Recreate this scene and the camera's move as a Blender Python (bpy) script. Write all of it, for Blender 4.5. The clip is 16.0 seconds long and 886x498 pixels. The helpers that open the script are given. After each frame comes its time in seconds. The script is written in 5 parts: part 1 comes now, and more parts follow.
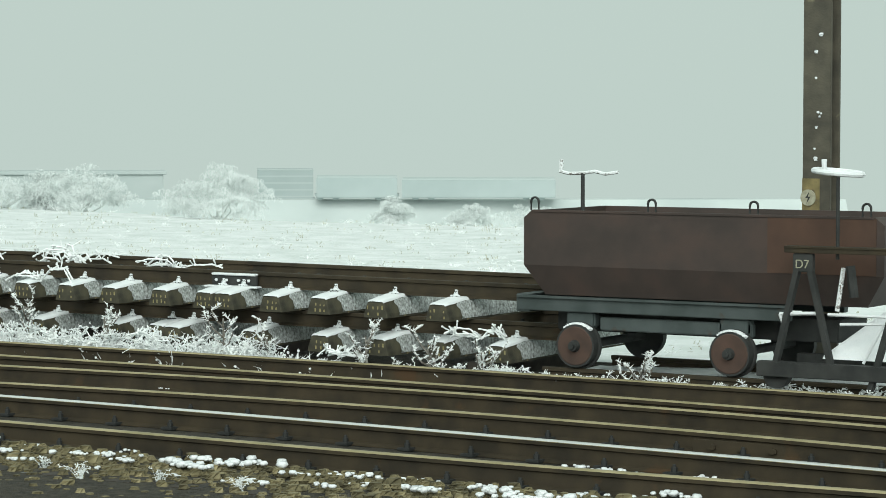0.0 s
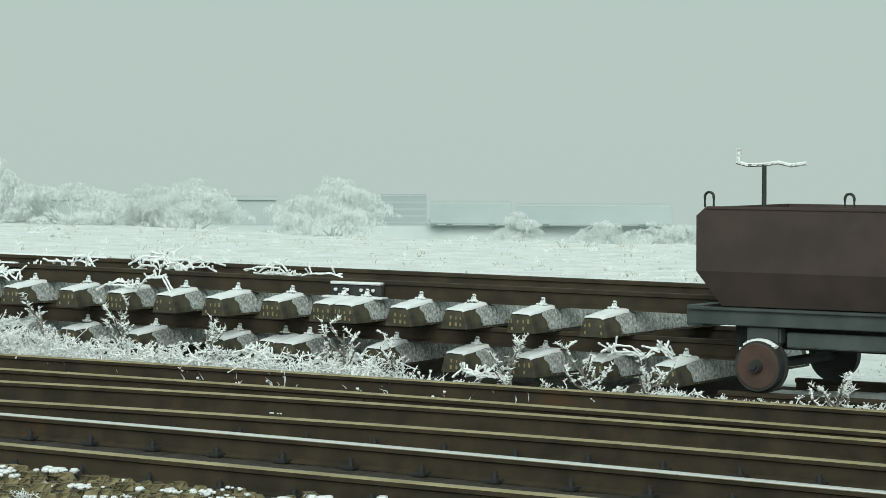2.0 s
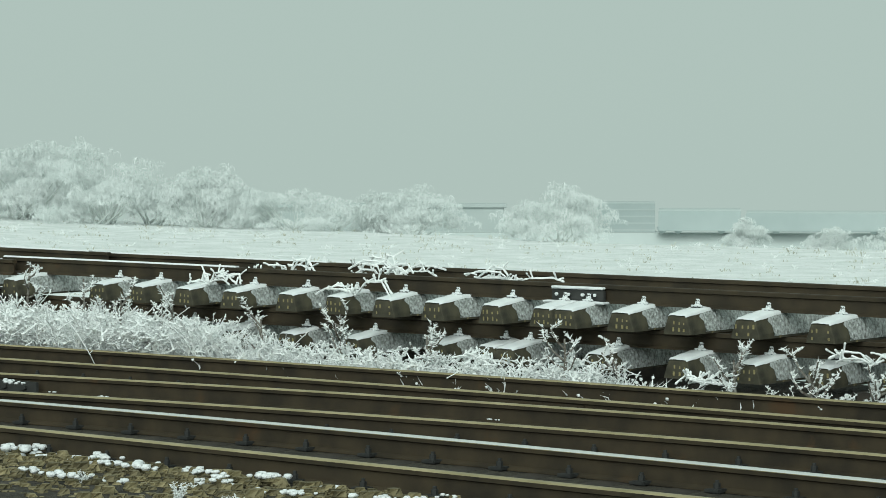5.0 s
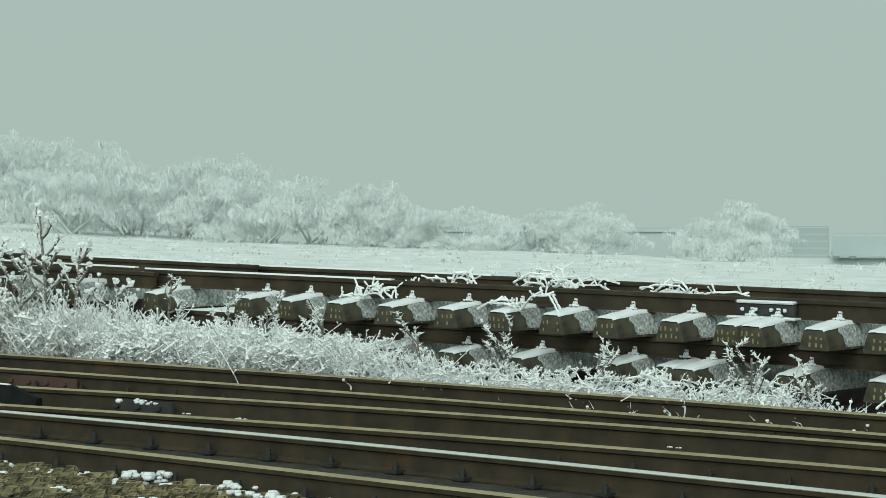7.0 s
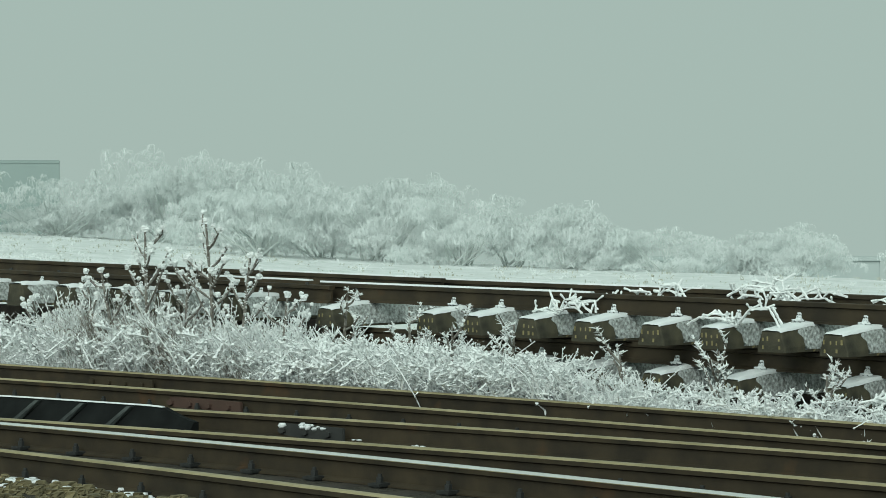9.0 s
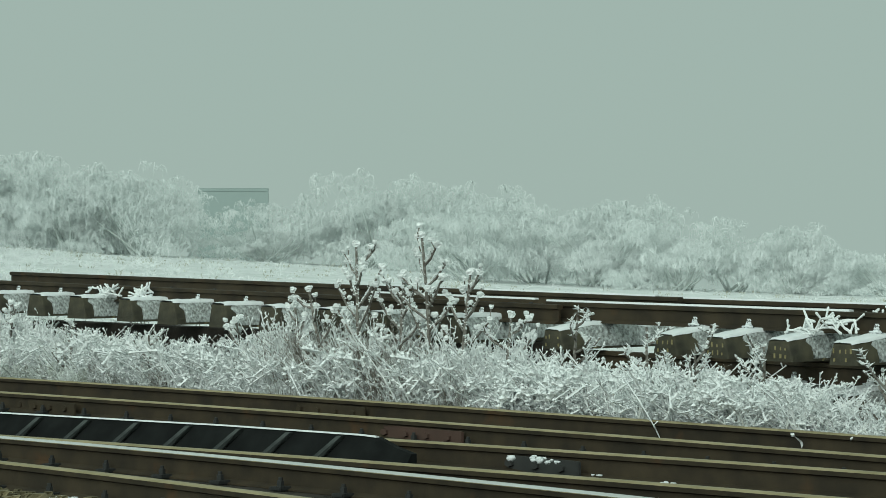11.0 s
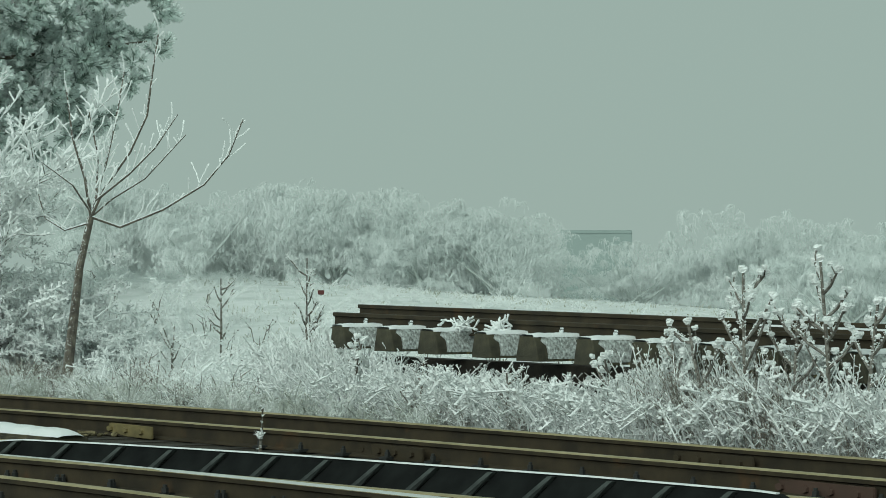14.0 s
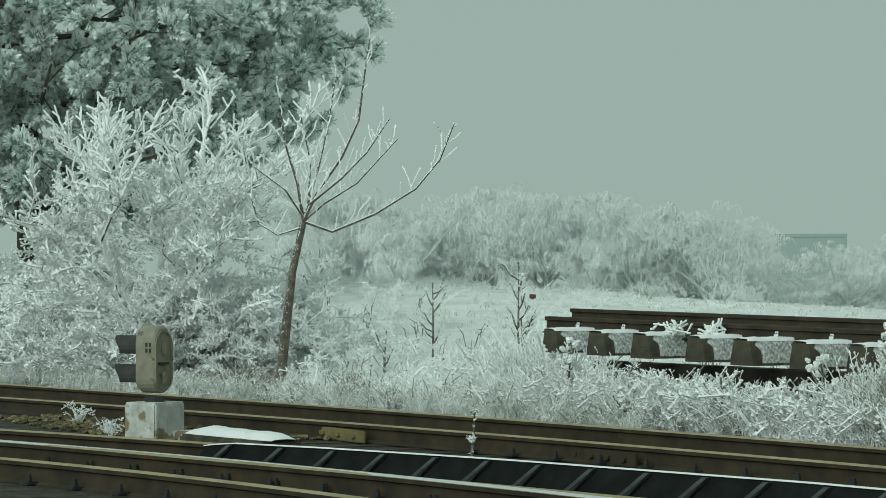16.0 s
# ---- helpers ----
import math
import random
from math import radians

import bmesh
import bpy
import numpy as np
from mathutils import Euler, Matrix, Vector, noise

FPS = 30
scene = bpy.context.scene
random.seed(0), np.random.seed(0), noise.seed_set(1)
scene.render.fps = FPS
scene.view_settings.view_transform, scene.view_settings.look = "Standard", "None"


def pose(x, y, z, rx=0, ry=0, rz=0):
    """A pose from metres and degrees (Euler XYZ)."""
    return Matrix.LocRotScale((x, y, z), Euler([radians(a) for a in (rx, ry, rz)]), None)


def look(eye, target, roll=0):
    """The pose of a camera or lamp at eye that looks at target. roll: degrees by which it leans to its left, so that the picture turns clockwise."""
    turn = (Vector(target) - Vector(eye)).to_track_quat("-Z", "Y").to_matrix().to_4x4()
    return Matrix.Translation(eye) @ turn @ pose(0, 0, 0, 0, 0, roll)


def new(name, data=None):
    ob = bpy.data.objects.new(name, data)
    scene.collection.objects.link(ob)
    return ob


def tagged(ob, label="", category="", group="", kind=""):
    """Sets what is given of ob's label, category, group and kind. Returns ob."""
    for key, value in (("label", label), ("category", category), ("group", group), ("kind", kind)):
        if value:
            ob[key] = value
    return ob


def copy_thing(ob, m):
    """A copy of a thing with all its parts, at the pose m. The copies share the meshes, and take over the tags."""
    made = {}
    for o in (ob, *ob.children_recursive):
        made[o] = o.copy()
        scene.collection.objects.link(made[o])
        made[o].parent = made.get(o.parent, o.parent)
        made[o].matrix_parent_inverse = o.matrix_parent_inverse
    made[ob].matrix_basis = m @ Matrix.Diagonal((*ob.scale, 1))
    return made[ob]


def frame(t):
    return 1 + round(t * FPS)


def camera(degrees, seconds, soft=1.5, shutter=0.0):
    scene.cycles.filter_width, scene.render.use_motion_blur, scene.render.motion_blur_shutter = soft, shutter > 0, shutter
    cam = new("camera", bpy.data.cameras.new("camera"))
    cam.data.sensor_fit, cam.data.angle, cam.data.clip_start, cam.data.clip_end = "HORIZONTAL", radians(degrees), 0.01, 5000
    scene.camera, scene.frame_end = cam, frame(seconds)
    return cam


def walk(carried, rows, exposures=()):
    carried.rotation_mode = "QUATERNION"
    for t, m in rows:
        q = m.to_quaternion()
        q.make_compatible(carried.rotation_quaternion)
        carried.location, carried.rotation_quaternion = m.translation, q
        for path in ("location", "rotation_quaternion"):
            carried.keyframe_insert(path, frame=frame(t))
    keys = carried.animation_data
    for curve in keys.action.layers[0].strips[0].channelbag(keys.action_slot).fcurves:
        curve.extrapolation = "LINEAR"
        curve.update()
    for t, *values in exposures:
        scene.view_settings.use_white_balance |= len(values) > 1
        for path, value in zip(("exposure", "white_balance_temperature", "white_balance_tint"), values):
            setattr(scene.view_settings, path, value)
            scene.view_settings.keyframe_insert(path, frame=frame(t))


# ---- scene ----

# ---------------------------------------------------------------- camera
cam = camera(18.94, 16.0, soft=0.85)
PATH = [
    (0.0, 3.665, -5.163, 2.549, 31.843, -2.952, 0.033), (0.5, 2.356, -3.597, 2.346, 31.95, -2.676, 0.129),
    (1.0, 1.561, -2.565, 2.199, 32.486, -2.42, 0.154), (1.5, 1.333, -2.196, 2.135, 33.341, -2.294, 0.127),
    (2.0, 1.322, -2.151, 2.131, 34.243, -2.332, 0.114), (2.5, 1.338, -2.177, 2.138, 35.067, -2.279, 0.016),
    (3.0, 1.326, -2.185, 2.144, 35.858, -2.304, 0.067), (3.5, 1.329, -2.188, 2.146, 36.732, -2.265, 0.062),
    (4.0, 1.319, -2.13, 2.134, 37.612, -2.231, -0.018), (6.5, 0.208, -0.62, 1.93, 41.759, -1.834, 0.024),
    (7.0, -0.293, -0.072, 1.859, 42.846, -1.612, -0.022), (7.5, -0.831, 0.534, 1.774, 43.908, -1.406, -0.036),
    (8.0, -1.362, 1.093, 1.703, 44.989, -1.227, -0.056), (10.5, -3.221, 2.624, 1.489, 50.439, -0.511, -0.227),
    (11.0, -3.837, 3.061, 1.441, 51.626, -0.283, -0.258), (11.5, -4.501, 3.581, 1.368, 53.065, 0.023, -0.236),
    (12.0, -5.186, 4.057, 1.313, 54.522, 0.282, -0.2), (12.5, -5.785, 4.439, 1.278, 55.755, 0.501, -0.054),
    (13.0, -6.266, 4.595, 1.276, 56.897, 0.603, -0.024), (13.5, -6.331, 4.666, 1.261, 58.251, 0.709, 0.048),
    (14.0, -6.329, 4.662, 1.264, 59.413, 0.735, -0.019), (14.5, -6.34, 4.672, 1.267, 60.807, 0.74, -0.066),
    (15.0, -6.382, 4.69, 1.261, 61.921, 0.76, -0.077), (15.5, -6.411, 4.709, 1.26, 62.913, 0.798, -0.079),
    (16.0, -6.446, 4.725, 1.256, 63.978, 0.84, -0.119),
]
EXPOSURE = [(0.0, 0.14, 6470, 10), (2.0, 0.0, 6420, 8), (4.0, -0.06, 6380, 7), (7.0, -0.17, 6340, 4), (10.5, -0.31, 6330, 2), (12.5, -0.42, 6320, 0.5), (14.5, -0.44, 6310, 0.5), (16.0, -0.44, 6300, 0)]
walk(cam, [(t, pose(x, y, z, 90 + p, 0, w) @ pose(0, 0, 0, 0, 0, r)) for t, x, y, z, w, p, r in PATH], EXPOSURE)

# ---------------------------------------------------------------- light: freezing fog under an overcast sky
world = bpy.data.worlds.new("foggy_sky")
scene.world = world
world.use_nodes = True
wn, wl = world.node_tree.nodes, world.node_tree.links
bg = wn["Background"]
sky = wn.new("ShaderNodeTexSky")
sky.sky_type, sky.sun_disc = "NISHITA", False
sky.sun_elevation, sky.sun_rotation = radians(28), radians(200)
fog = wn.new("ShaderNodeMix")
fog.data_type = "RGBA"
fog.inputs["Factor"].default_value = 0.985
fog.inputs["B"].default_value = (4.75, 5.75, 5.30, 1)
wl.new(sky.outputs["Color"], fog.inputs["A"])
wl.new(fog.outputs["Result"], bg.inputs["Color"])
bg.inputs["Strength"].default_value = 0.1
lamp = bpy.data.lights.new("sun", "SUN")
lamp.energy, lamp.angle, lamp.color = 2.2, radians(50), (0.95, 1.0, 0.955)
new("sun", lamp).matrix_world = look((0, 0, 30), (-22, 40, 0))


# ---------------------------------------------------------------- materials
def material(name, colours, rough=0.8, metal=0.0, scale=8.0, bump=0.3, bump_scale=60.0, spots=None, frost=0.0, island=0.0, distance=0.01):
    """Colours blended by noise at two scales, optional spots (colour, scale, threshold), frost on what faces up."""
    m = bpy.data.materials.new(name)
    m.use_nodes = True
    n, l = m.node_tree.nodes, m.node_tree.links
    b = n["Principled BSDF"]
    b.inputs["Roughness"].default_value, b.inputs["Metallic"].default_value = rough, metal
    co = n.new("ShaderNodeTexCoord").outputs["Object"]
    big = n.new("ShaderNodeTexNoise")
    big.inputs["Scale"].default_value, big.inputs["Detail"].default_value = scale, 6
    l.new(co, big.inputs["Vector"])
    ramp = n.new("ShaderNodeValToRGB")
    ramp.color_ramp.elements[0].position, ramp.color_ramp.elements[1].position = 0.33, 0.67
    ramp.color_ramp.elements[0].color = (*colours[0], 1)
    ramp.color_ramp.elements[1].color = (*colours[-1], 1)
    if len(colours) == 3:
        ramp.color_ramp.elements.new(0.5).color = (*colours[1], 1)
    l.new(big.outputs["Fac"], ramp.inputs["Fac"])
    out = ramp.outputs["Color"]
    fine = n.new("ShaderNodeTexNoise")
    fine.inputs["Scale"].default_value, fine.inputs["Detail"].default_value = bump_scale, 4
    l.new(co, fine.inputs["Vector"])
    if spots:
        spot = n.new("ShaderNodeTexNoise")
        spot.inputs["Scale"].default_value, spot.inputs["Detail"].default_value = spots[1], 5
        l.new(co, spot.inputs["Vector"])
        sr = n.new("ShaderNodeValToRGB")
        sr.color_ramp.elements[0].position, sr.color_ramp.elements[1].position = spots[2], spots[2] + 0.08
        l.new(spot.outputs["Fac"], sr.inputs["Fac"])
        mx = n.new("ShaderNodeMix")
        mx.data_type = "RGBA"
        mx.inputs["B"].default_value = (*spots[0], 1)
        l.new(sr.outputs["Color"], mx.inputs["Factor"])
        l.new(out, mx.inputs["A"])
        out = mx.outputs["Result"]
    if frost:
        geo = n.new("ShaderNodeNewGeometry")
        sep = n.new("ShaderNodeSeparateXYZ")
        l.new(geo.outputs["Normal"], sep.inputs["Vector"])
        add = n.new("ShaderNodeMath")
        add.operation = "MULTIPLY_ADD"
        l.new(fine.outputs["Fac"], add.inputs[0])
        add.inputs[1].default_value = 1.4
        l.new(sep.outputs["Z"], add.inputs[2])
        fr = n.new("ShaderNodeValToRGB")
        fr.color_ramp.elements[0].position, fr.color_ramp.elements[1].position = 1.0 - frost, min(1.0, 1.15 - frost)
        l.new(add.outputs[0], fr.inputs["Fac"])
        fx = n.new("ShaderNodeMix")
        fx.data_type = "RGBA"
        fx.inputs["B"].default_value = (0.8, 0.83, 0.83, 1)
        l.new(fr.outputs["Color"], fx.inputs["Factor"])
        l.new(out, fx.inputs["A"])
        out = fx.outputs["Result"]
    if island:
        geo2 = n.new("ShaderNodeNewGeometry")
        hv = n.new("ShaderNodeHueSaturation")
        mr = n.new("ShaderNodeMapRange")
        mr.inputs["To Min"].default_value, mr.inputs["To Max"].default_value = 1 - island, 1 + island
        l.new(geo2.outputs["Random Per Island"], mr.inputs["Value"])
        l.new(mr.outputs["Result"], hv.inputs["Value"])
        l.new(out, hv.inputs["Color"])
        out = hv.outputs["Color"]
    l.new(out, b.inputs["Base Color"])
    bp = n.new("ShaderNodeBump")
    bp.inputs["Strength"].default_value, bp.inputs["Distance"].default_value = bump, distance
    l.new(fine.outputs["Fac"], bp.inputs["Height"])
    l.new(bp.outputs["Normal"], b.inputs["Normal"])
    return m


M_SNOW = material("snow", [(0.78, 0.81, 0.82), (0.86, 0.88, 0.88)], 0.75, 0, 5, 0.5, 60, distance=0.02)
M_FIELD = material("snowy_field", [(0.70, 0.74, 0.72), (0.88, 0.90, 0.90)], 0.85, 0, 1.3, 0.8, 9, spots=((0.42, 0.42, 0.36), 5.5, 0.66), distance=0.08)
M_FROST = material("hoar_frost", [(0.86, 0.89, 0.88), (0.94, 0.955, 0.95)], 0.8, 0, 9, 0.4, 120, island=0.08)
M_GRASS = material("frosted_grass", [(0.3, 0.32, 0.26), (0.72, 0.75, 0.72), (0.92, 0.94, 0.93)], 0.85, 0, 3.0, 0.3, 60, island=0.25)
M_STEM = material("frosted_stem", [(0.07, 0.055, 0.04), (0.30, 0.29, 0.26)], 0.85, 0, 26, 0.4, 90)
# far trees: fog haze is painted into the rime and bark tones
M_HAZED_FROST = material("rime_with_fog_haze", [(0.69, 0.735, 0.72), (0.82, 0.85, 0.84)], 0.9, 0, 0.8, 0.2, 8, island=0.05)
M_HAZED_BARK = material("bark_with_fog_haze", [(0.54, 0.58, 0.56), (0.66, 0.70, 0.68)], 0.9, 0, 1.5, 0.2, 8)
M_BARK = material("dark_bark", [(0.05, 0.045, 0.035), (0.13, 0.115, 0.085)], 0.9, 0, 12, 0.6, 40)
M_TWIG = material("rimed_bark", [(0.13, 0.11, 0.09), (0.75, 0.77, 0.77)], 0.9, 0, 10, 0.5, 40, frost=0.45)
M_NEEDLE = material("dark_pine_needles", [(0.2, 0.27, 0.23), (0.36, 0.43, 0.39)], 0.8, 0, 2.6, 0.3, 30, island=0.3)
M_NEEDLE_TIP = material("frosted_needle_tips", [(0.66, 0.75, 0.71), (0.8, 0.87, 0.84), (0.93, 0.96, 0.95)], 0.8, 0, 1.3, 0.3, 30, island=0.2)
# dark olive backing that makes the gaps between the weeds darker
M_VERGE = material("dark_verge_strip", [(0.05, 0.05, 0.035), (0.12, 0.125, 0.09), (0.3, 0.32, 0.29)], 0.95, 0, 9, 1.0, 50, distance=0.03)
M_DRYTWIG = material("grey_brown_dry_twig", [(0.10, 0.085, 0.065), (0.24, 0.21, 0.17), (0.6, 0.62, 0.6)], 0.9, 0, 18, 0.4, 60)
M_RUST = material("rusty_rail_steel", [(0.028, 0.022, 0.013), (0.062, 0.046, 0.025)], 0.75, 0.25, 4, 0.35, 70, spots=((0.08, 0.045, 0.02), 2.2, 0.63), distance=0.004)
M_HEAD = material("dull_rail_head", [(0.26, 0.225, 0.12), (0.40, 0.34, 0.20)], 0.55, 0.2, 3, 0.2, 90, distance=0.002)
M_BRIGHT = material("worn_bright_rail_head", [(0.78, 0.78, 0.76), (0.88, 0.88, 0.86)], 0.35, 0.7, 2, 0.08, 60, distance=0.001)
M_IRON = material("dark_iron", [(0.022, 0.024, 0.023), (0.045, 0.046, 0.043)], 0.75, 0.1, 6, 0.3, 50, distance=0.003)
M_TANK = material("dark_rusted_sheet", [(0.046, 0.034, 0.029), (0.056, 0.040, 0.034), (0.068, 0.045, 0.037)], 0.65, 0.1, 3.2, 0.3, 60, spots=((0.078, 0.058, 0.05), 1.3, 0.66), distance=0.003)
M_TANK_RED = material("red_rusted_sheet", [(0.062, 0.034, 0.023), (0.095, 0.05, 0.032)], 0.75, 0.1, 2.2, 0.3, 45, distance=0.003)
M_FRAME = material("grey_green_frame_paint", [(0.048, 0.062, 0.060), (0.085, 0.102, 0.10)], 0.6, 0.2, 3, 0.2, 50, spots=((0.07, 0.04, 0.025), 3.5, 0.64), distance=0.003)
M_WHEEL = material("rusty_wheel", [(0.06, 0.037, 0.028), (0.095, 0.054, 0.04)], 0.8, 0.1, 5, 0.3, 60, distance=0.003)
M_CONCRETE = material("weathered_concrete", [(0.03, 0.028, 0.019), (0.062, 0.057, 0.037), (0.105, 0.095, 0.056)], 0.9, 0, 5, 0.6, 50, spots=((0.27, 0.225, 0.11), 9, 0.62))
M_DUST = material("frost_dusted_concrete", [(0.2, 0.21, 0.19), (0.68, 0.72, 0.71)], 0.9, 0, 34, 1.0, 42, distance=0.02)
M_STONE = material("ballast_stone", [(0.07, 0.06, 0.03), (0.16, 0.135, 0.07), (0.27, 0.23, 0.13)], 0.9, 0, 7, 0.6, 40, island=0.35)
# ballast between the rails; also the sheet painted as shade under the stack
M_BED = material("dark_ballast_and_shade", [(0.022, 0.019, 0.013), (0.06, 0.052, 0.036)], 0.95, 0, 14, 1.0, 30, spots=((0.6, 0.63, 0.62), 1.1, 0.72), distance=0.05)
M_TIMBER = material("oily_timber", [(0.02, 0.017, 0.013), (0.05, 0.04, 0.03)], 0.8, 0, 6, 0.5, 50)
M_POLE = material("weathered_brown_mast", [(0.055, 0.05, 0.038), (0.10, 0.09, 0.065)], 0.85, 0, 5, 0.4, 40, spots=((0.22, 0.2, 0.13), 4, 0.68))
M_YELLOW = material("faded_yellow_paint", [(0.13, 0.105, 0.045), (0.24, 0.19, 0.08)], 0.8, 0, 9, 0.3, 60, spots=((0.1, 0.08, 0.05), 10, 0.6))
M_SIGNAL = material("grimy_beige_casing", [(0.20, 0.19, 0.14), (0.30, 0.28, 0.21)], 0.6, 0, 7, 0.25, 60, spots=((0.11, 0.10, 0.07), 9, 0.62))
M_WHITEWASH = material("flaking_whitewash", [(0.42, 0.43, 0.40), (0.66, 0.67, 0.64)], 0.85, 0, 7, 0.5, 40, spots=((0.24, 0.2, 0.12), 6, 0.55))
M_PALEMARK = material("pale_mark", [(0.28, 0.27, 0.19), (0.42, 0.4, 0.3)], 0.8, 0, 20, 0.2, 60)
# far yard: these greys have the fog's haze mixed into the base colour
M_HAZED_WAGON = material("wagon_grey_with_haze", [(0.36, 0.42, 0.415), (0.41, 0.47, 0.465)], 0.9, 0, 0.2, 0.1, 2)
M_HAZED_SHED = material("shed_grey_with_haze", [(0.27, 0.33, 0.315), (0.31, 0.37, 0.355)], 0.9, 0, 0.2, 0.1, 2)
# bank snow greyed to paint in the fog's haze
M_HAZED_BANK = material("snowy_bank_with_haze", [(0.46, 0.51, 0.5), (0.58, 0.63, 0.615)], 0.9, 0, 0.1, 0.1, 2)
M_HAZED_WALL = material("wall_grey_with_haze", [(0.42, 0.48, 0.47), (0.48, 0.53, 0.52)], 0.9, 0, 0.1, 0.1, 2)
M_BLACK = material("black_tarred_iron", [(0.006, 0.007, 0.007), (0.013, 0.015, 0.0145)], 0.85, 0.0, 5, 0.3, 50, distance=0.003)
M_RIB = material("dark_rib_plate", [(0.02, 0.024, 0.023), (0.06, 0.07, 0.066)], 0.7, 0.1, 9, 0.3, 50, distance=0.003)
M_YOUNG = material("young_bark", [(0.07, 0.06, 0.05), (0.17, 0.15, 0.12)], 0.9, 0, 12, 0.6, 40, frost=0.1)
M_STUBBLE = material("dry_stubble", [(0.42, 0.42, 0.34), (0.62, 0.63, 0.57)], 0.9, 0, 3, 0.3, 60, island=0.2)
M_BLACK.node_tree.nodes["Principled BSDF"].inputs["Specular IOR Level"].default_value = 0.12
M_STAIN = material("yellow_grout_streak", [(0.19, 0.16, 0.07), (0.33, 0.28, 0.135)], 0.9, 0, 30, 0.3, 60)
M_RED = material("red_sign_paint", [(0.10, 0.025, 0.022), (0.15, 0.04, 0.03)], 0.7)


# ---------------------------------------------------------------- mesh helpers
def part(name, bm, mat, parent=None, label=""):
    me = bpy.data.meshes.new(name)
    bm.to_mesh(me)
    bm.free()
    me.materials.append(mat)
    ob = new(name, me)
    ob.parent = parent
    return tagged(ob, label)


def from_lists(name, verts, faces, mat, parent=None, label=""):
    me = bpy.data.meshes.new(name)
    me.from_pydata(verts, [], faces)
    me.materials.append(mat)
    ob = new(name, me)
    ob.parent = parent
    return tagged(ob, label)


def twin(ob, name, parent, m):
    o = new(name, ob.data)
    o.parent, o.matrix_basis = parent, m
    return o


def thing(name, x, y, z, label, category, group="", rz=0):
    ob = new(name)
    ob.empty_display_size = 0.1
    ob.matrix_basis = pose(x, y, z, 0, 0, rz)
    return tagged(ob, label, category, group)


def box(bm, x0, x1, y0, y1, z0, z1, bevel=0.0):
    r = bmesh.ops.create_cube(bm, size=1, matrix=Matrix.LocRotScale(((x0 + x1) / 2, (y0 + y1) / 2, (z0 + z1) / 2), None, (x1 - x0, y1 - y0, z1 - z0)))
    if bevel:
        es = list({e for v in r["verts"] for e in v.link_edges})
        bmesh.ops.bevel(bm, geom=es, offset=bevel, segments=2, affect="EDGES")
    return bm


def beam(bm, a, b, w, h=None, sides=4):
    """A bar of w x h from a to b."""
    a, b = Vector(a), Vector(b)
    q = (b - a).to_track_quat("Z", "Y")
    m = Matrix.LocRotScale((a + b) / 2, q, None)
    if sides == 4:
        bmesh.ops.create_cube(bm, size=1, matrix=m @ Matrix.Diagonal((w, h or w, (b - a).length, 1)))
    else:
        bmesh.ops.create_cone(bm, cap_ends=True, segments=sides, radius1=w / 2, radius2=(h or w) / 2, depth=(b - a).length, matrix=m)
    return bm


def disc(bm, c, axis, r, depth, seg=28, r2=None):
    q = Vector(axis).to_track_quat("Z", "Y")
    bmesh.ops.create_cone(bm, cap_ends=True, segments=seg, radius1=r, radius2=r if r2 is None else r2, depth=depth, matrix=Matrix.LocRotScale(c, q, None))
    return bm


def sweep(path, profile, close=True):
    """Verts and faces of a closed profile (sideways, up) carried along a path in x and y; z is the profile's."""
    vs, fs, k = [], [], len(profile)
    for i, p in enumerate(path):
        a, b = Vector(path[max(i - 1, 0)]), Vector(path[min(i + 1, len(path) - 1)])
        d = (b - a).normalized()
        n = Vector((-d.y, d.x, 0))
        for u, w in profile:
            vs.append((p[0] + n.x * u, p[1] + n.y * u, p[2] + w))
    for i in range(len(path) - 1):
        for j in range(k):
            fs.append((i * k + j, i * k + (j + 1) % k, (i + 1) * k + (j + 1) % k, (i + 1) * k + j))
    fs += [tuple(range(k))[::-1], tuple(range((len(path) - 1) * k, len(path) * k))]
    return vs, fs


def tube(vs, fs, pts, radii, sides=5):
    """Appends a tapering tube through pts."""
    base = len(vs)
    for i, p in enumerate(pts):
        a, b = Vector(pts[max(i - 1, 0)]), Vector(pts[min(i + 1, len(pts) - 1)])
        q = (b - a).to_track_quat("Z", "Y")
        for s in range(sides):
            t = 2 * math.pi * s / sides
            vs.append(tuple(Vector(p) + q @ Vector((math.cos(t) * radii[i], math.sin(t) * radii[i], 0))))
    for i in range(len(pts) - 1):
        for s in range(sides):
            fs.append((base + i * sides + s, base + i * sides + (s + 1) % sides, base + (i + 1) * sides + (s + 1) % sides, base + (i + 1) * sides + s))
    fs.append(tuple(base + (len(pts) - 1) * sides + s for s in range(sides)))


def blob(vs, fs, c, r, rng, squash=1.0):
    """A small uneven lump of eight corners and a cap, for frost and stones."""
    base = len(vs)
    rings = ((-0.75, 0.62), (0.05, 1.0), (0.7, 0.68))
    t0 = rng.random() * 6.28
    for zz, rr in rings:
        for s in range(5):
            t = t0 + 6.2832 * s / 5 + zz
            k = r * rr * rng.uniform(0.8, 1.2)
            vs.append((c[0] + k * math.cos(t), c[1] + k * math.sin(t), c[2] + r * zz * squash))
    for i in range(2):
        for s in range(5):
            fs.append((base + i * 5 + s, base + i * 5 + (s + 1) % 5, base + i * 5 + 5 + (s + 1) % 5, base + i * 5 + 5 + s))
    fs.append(tuple(base + 10 + s for s in range(5)))
    fs.append(tuple(base + 4 - s for s in range(5)))


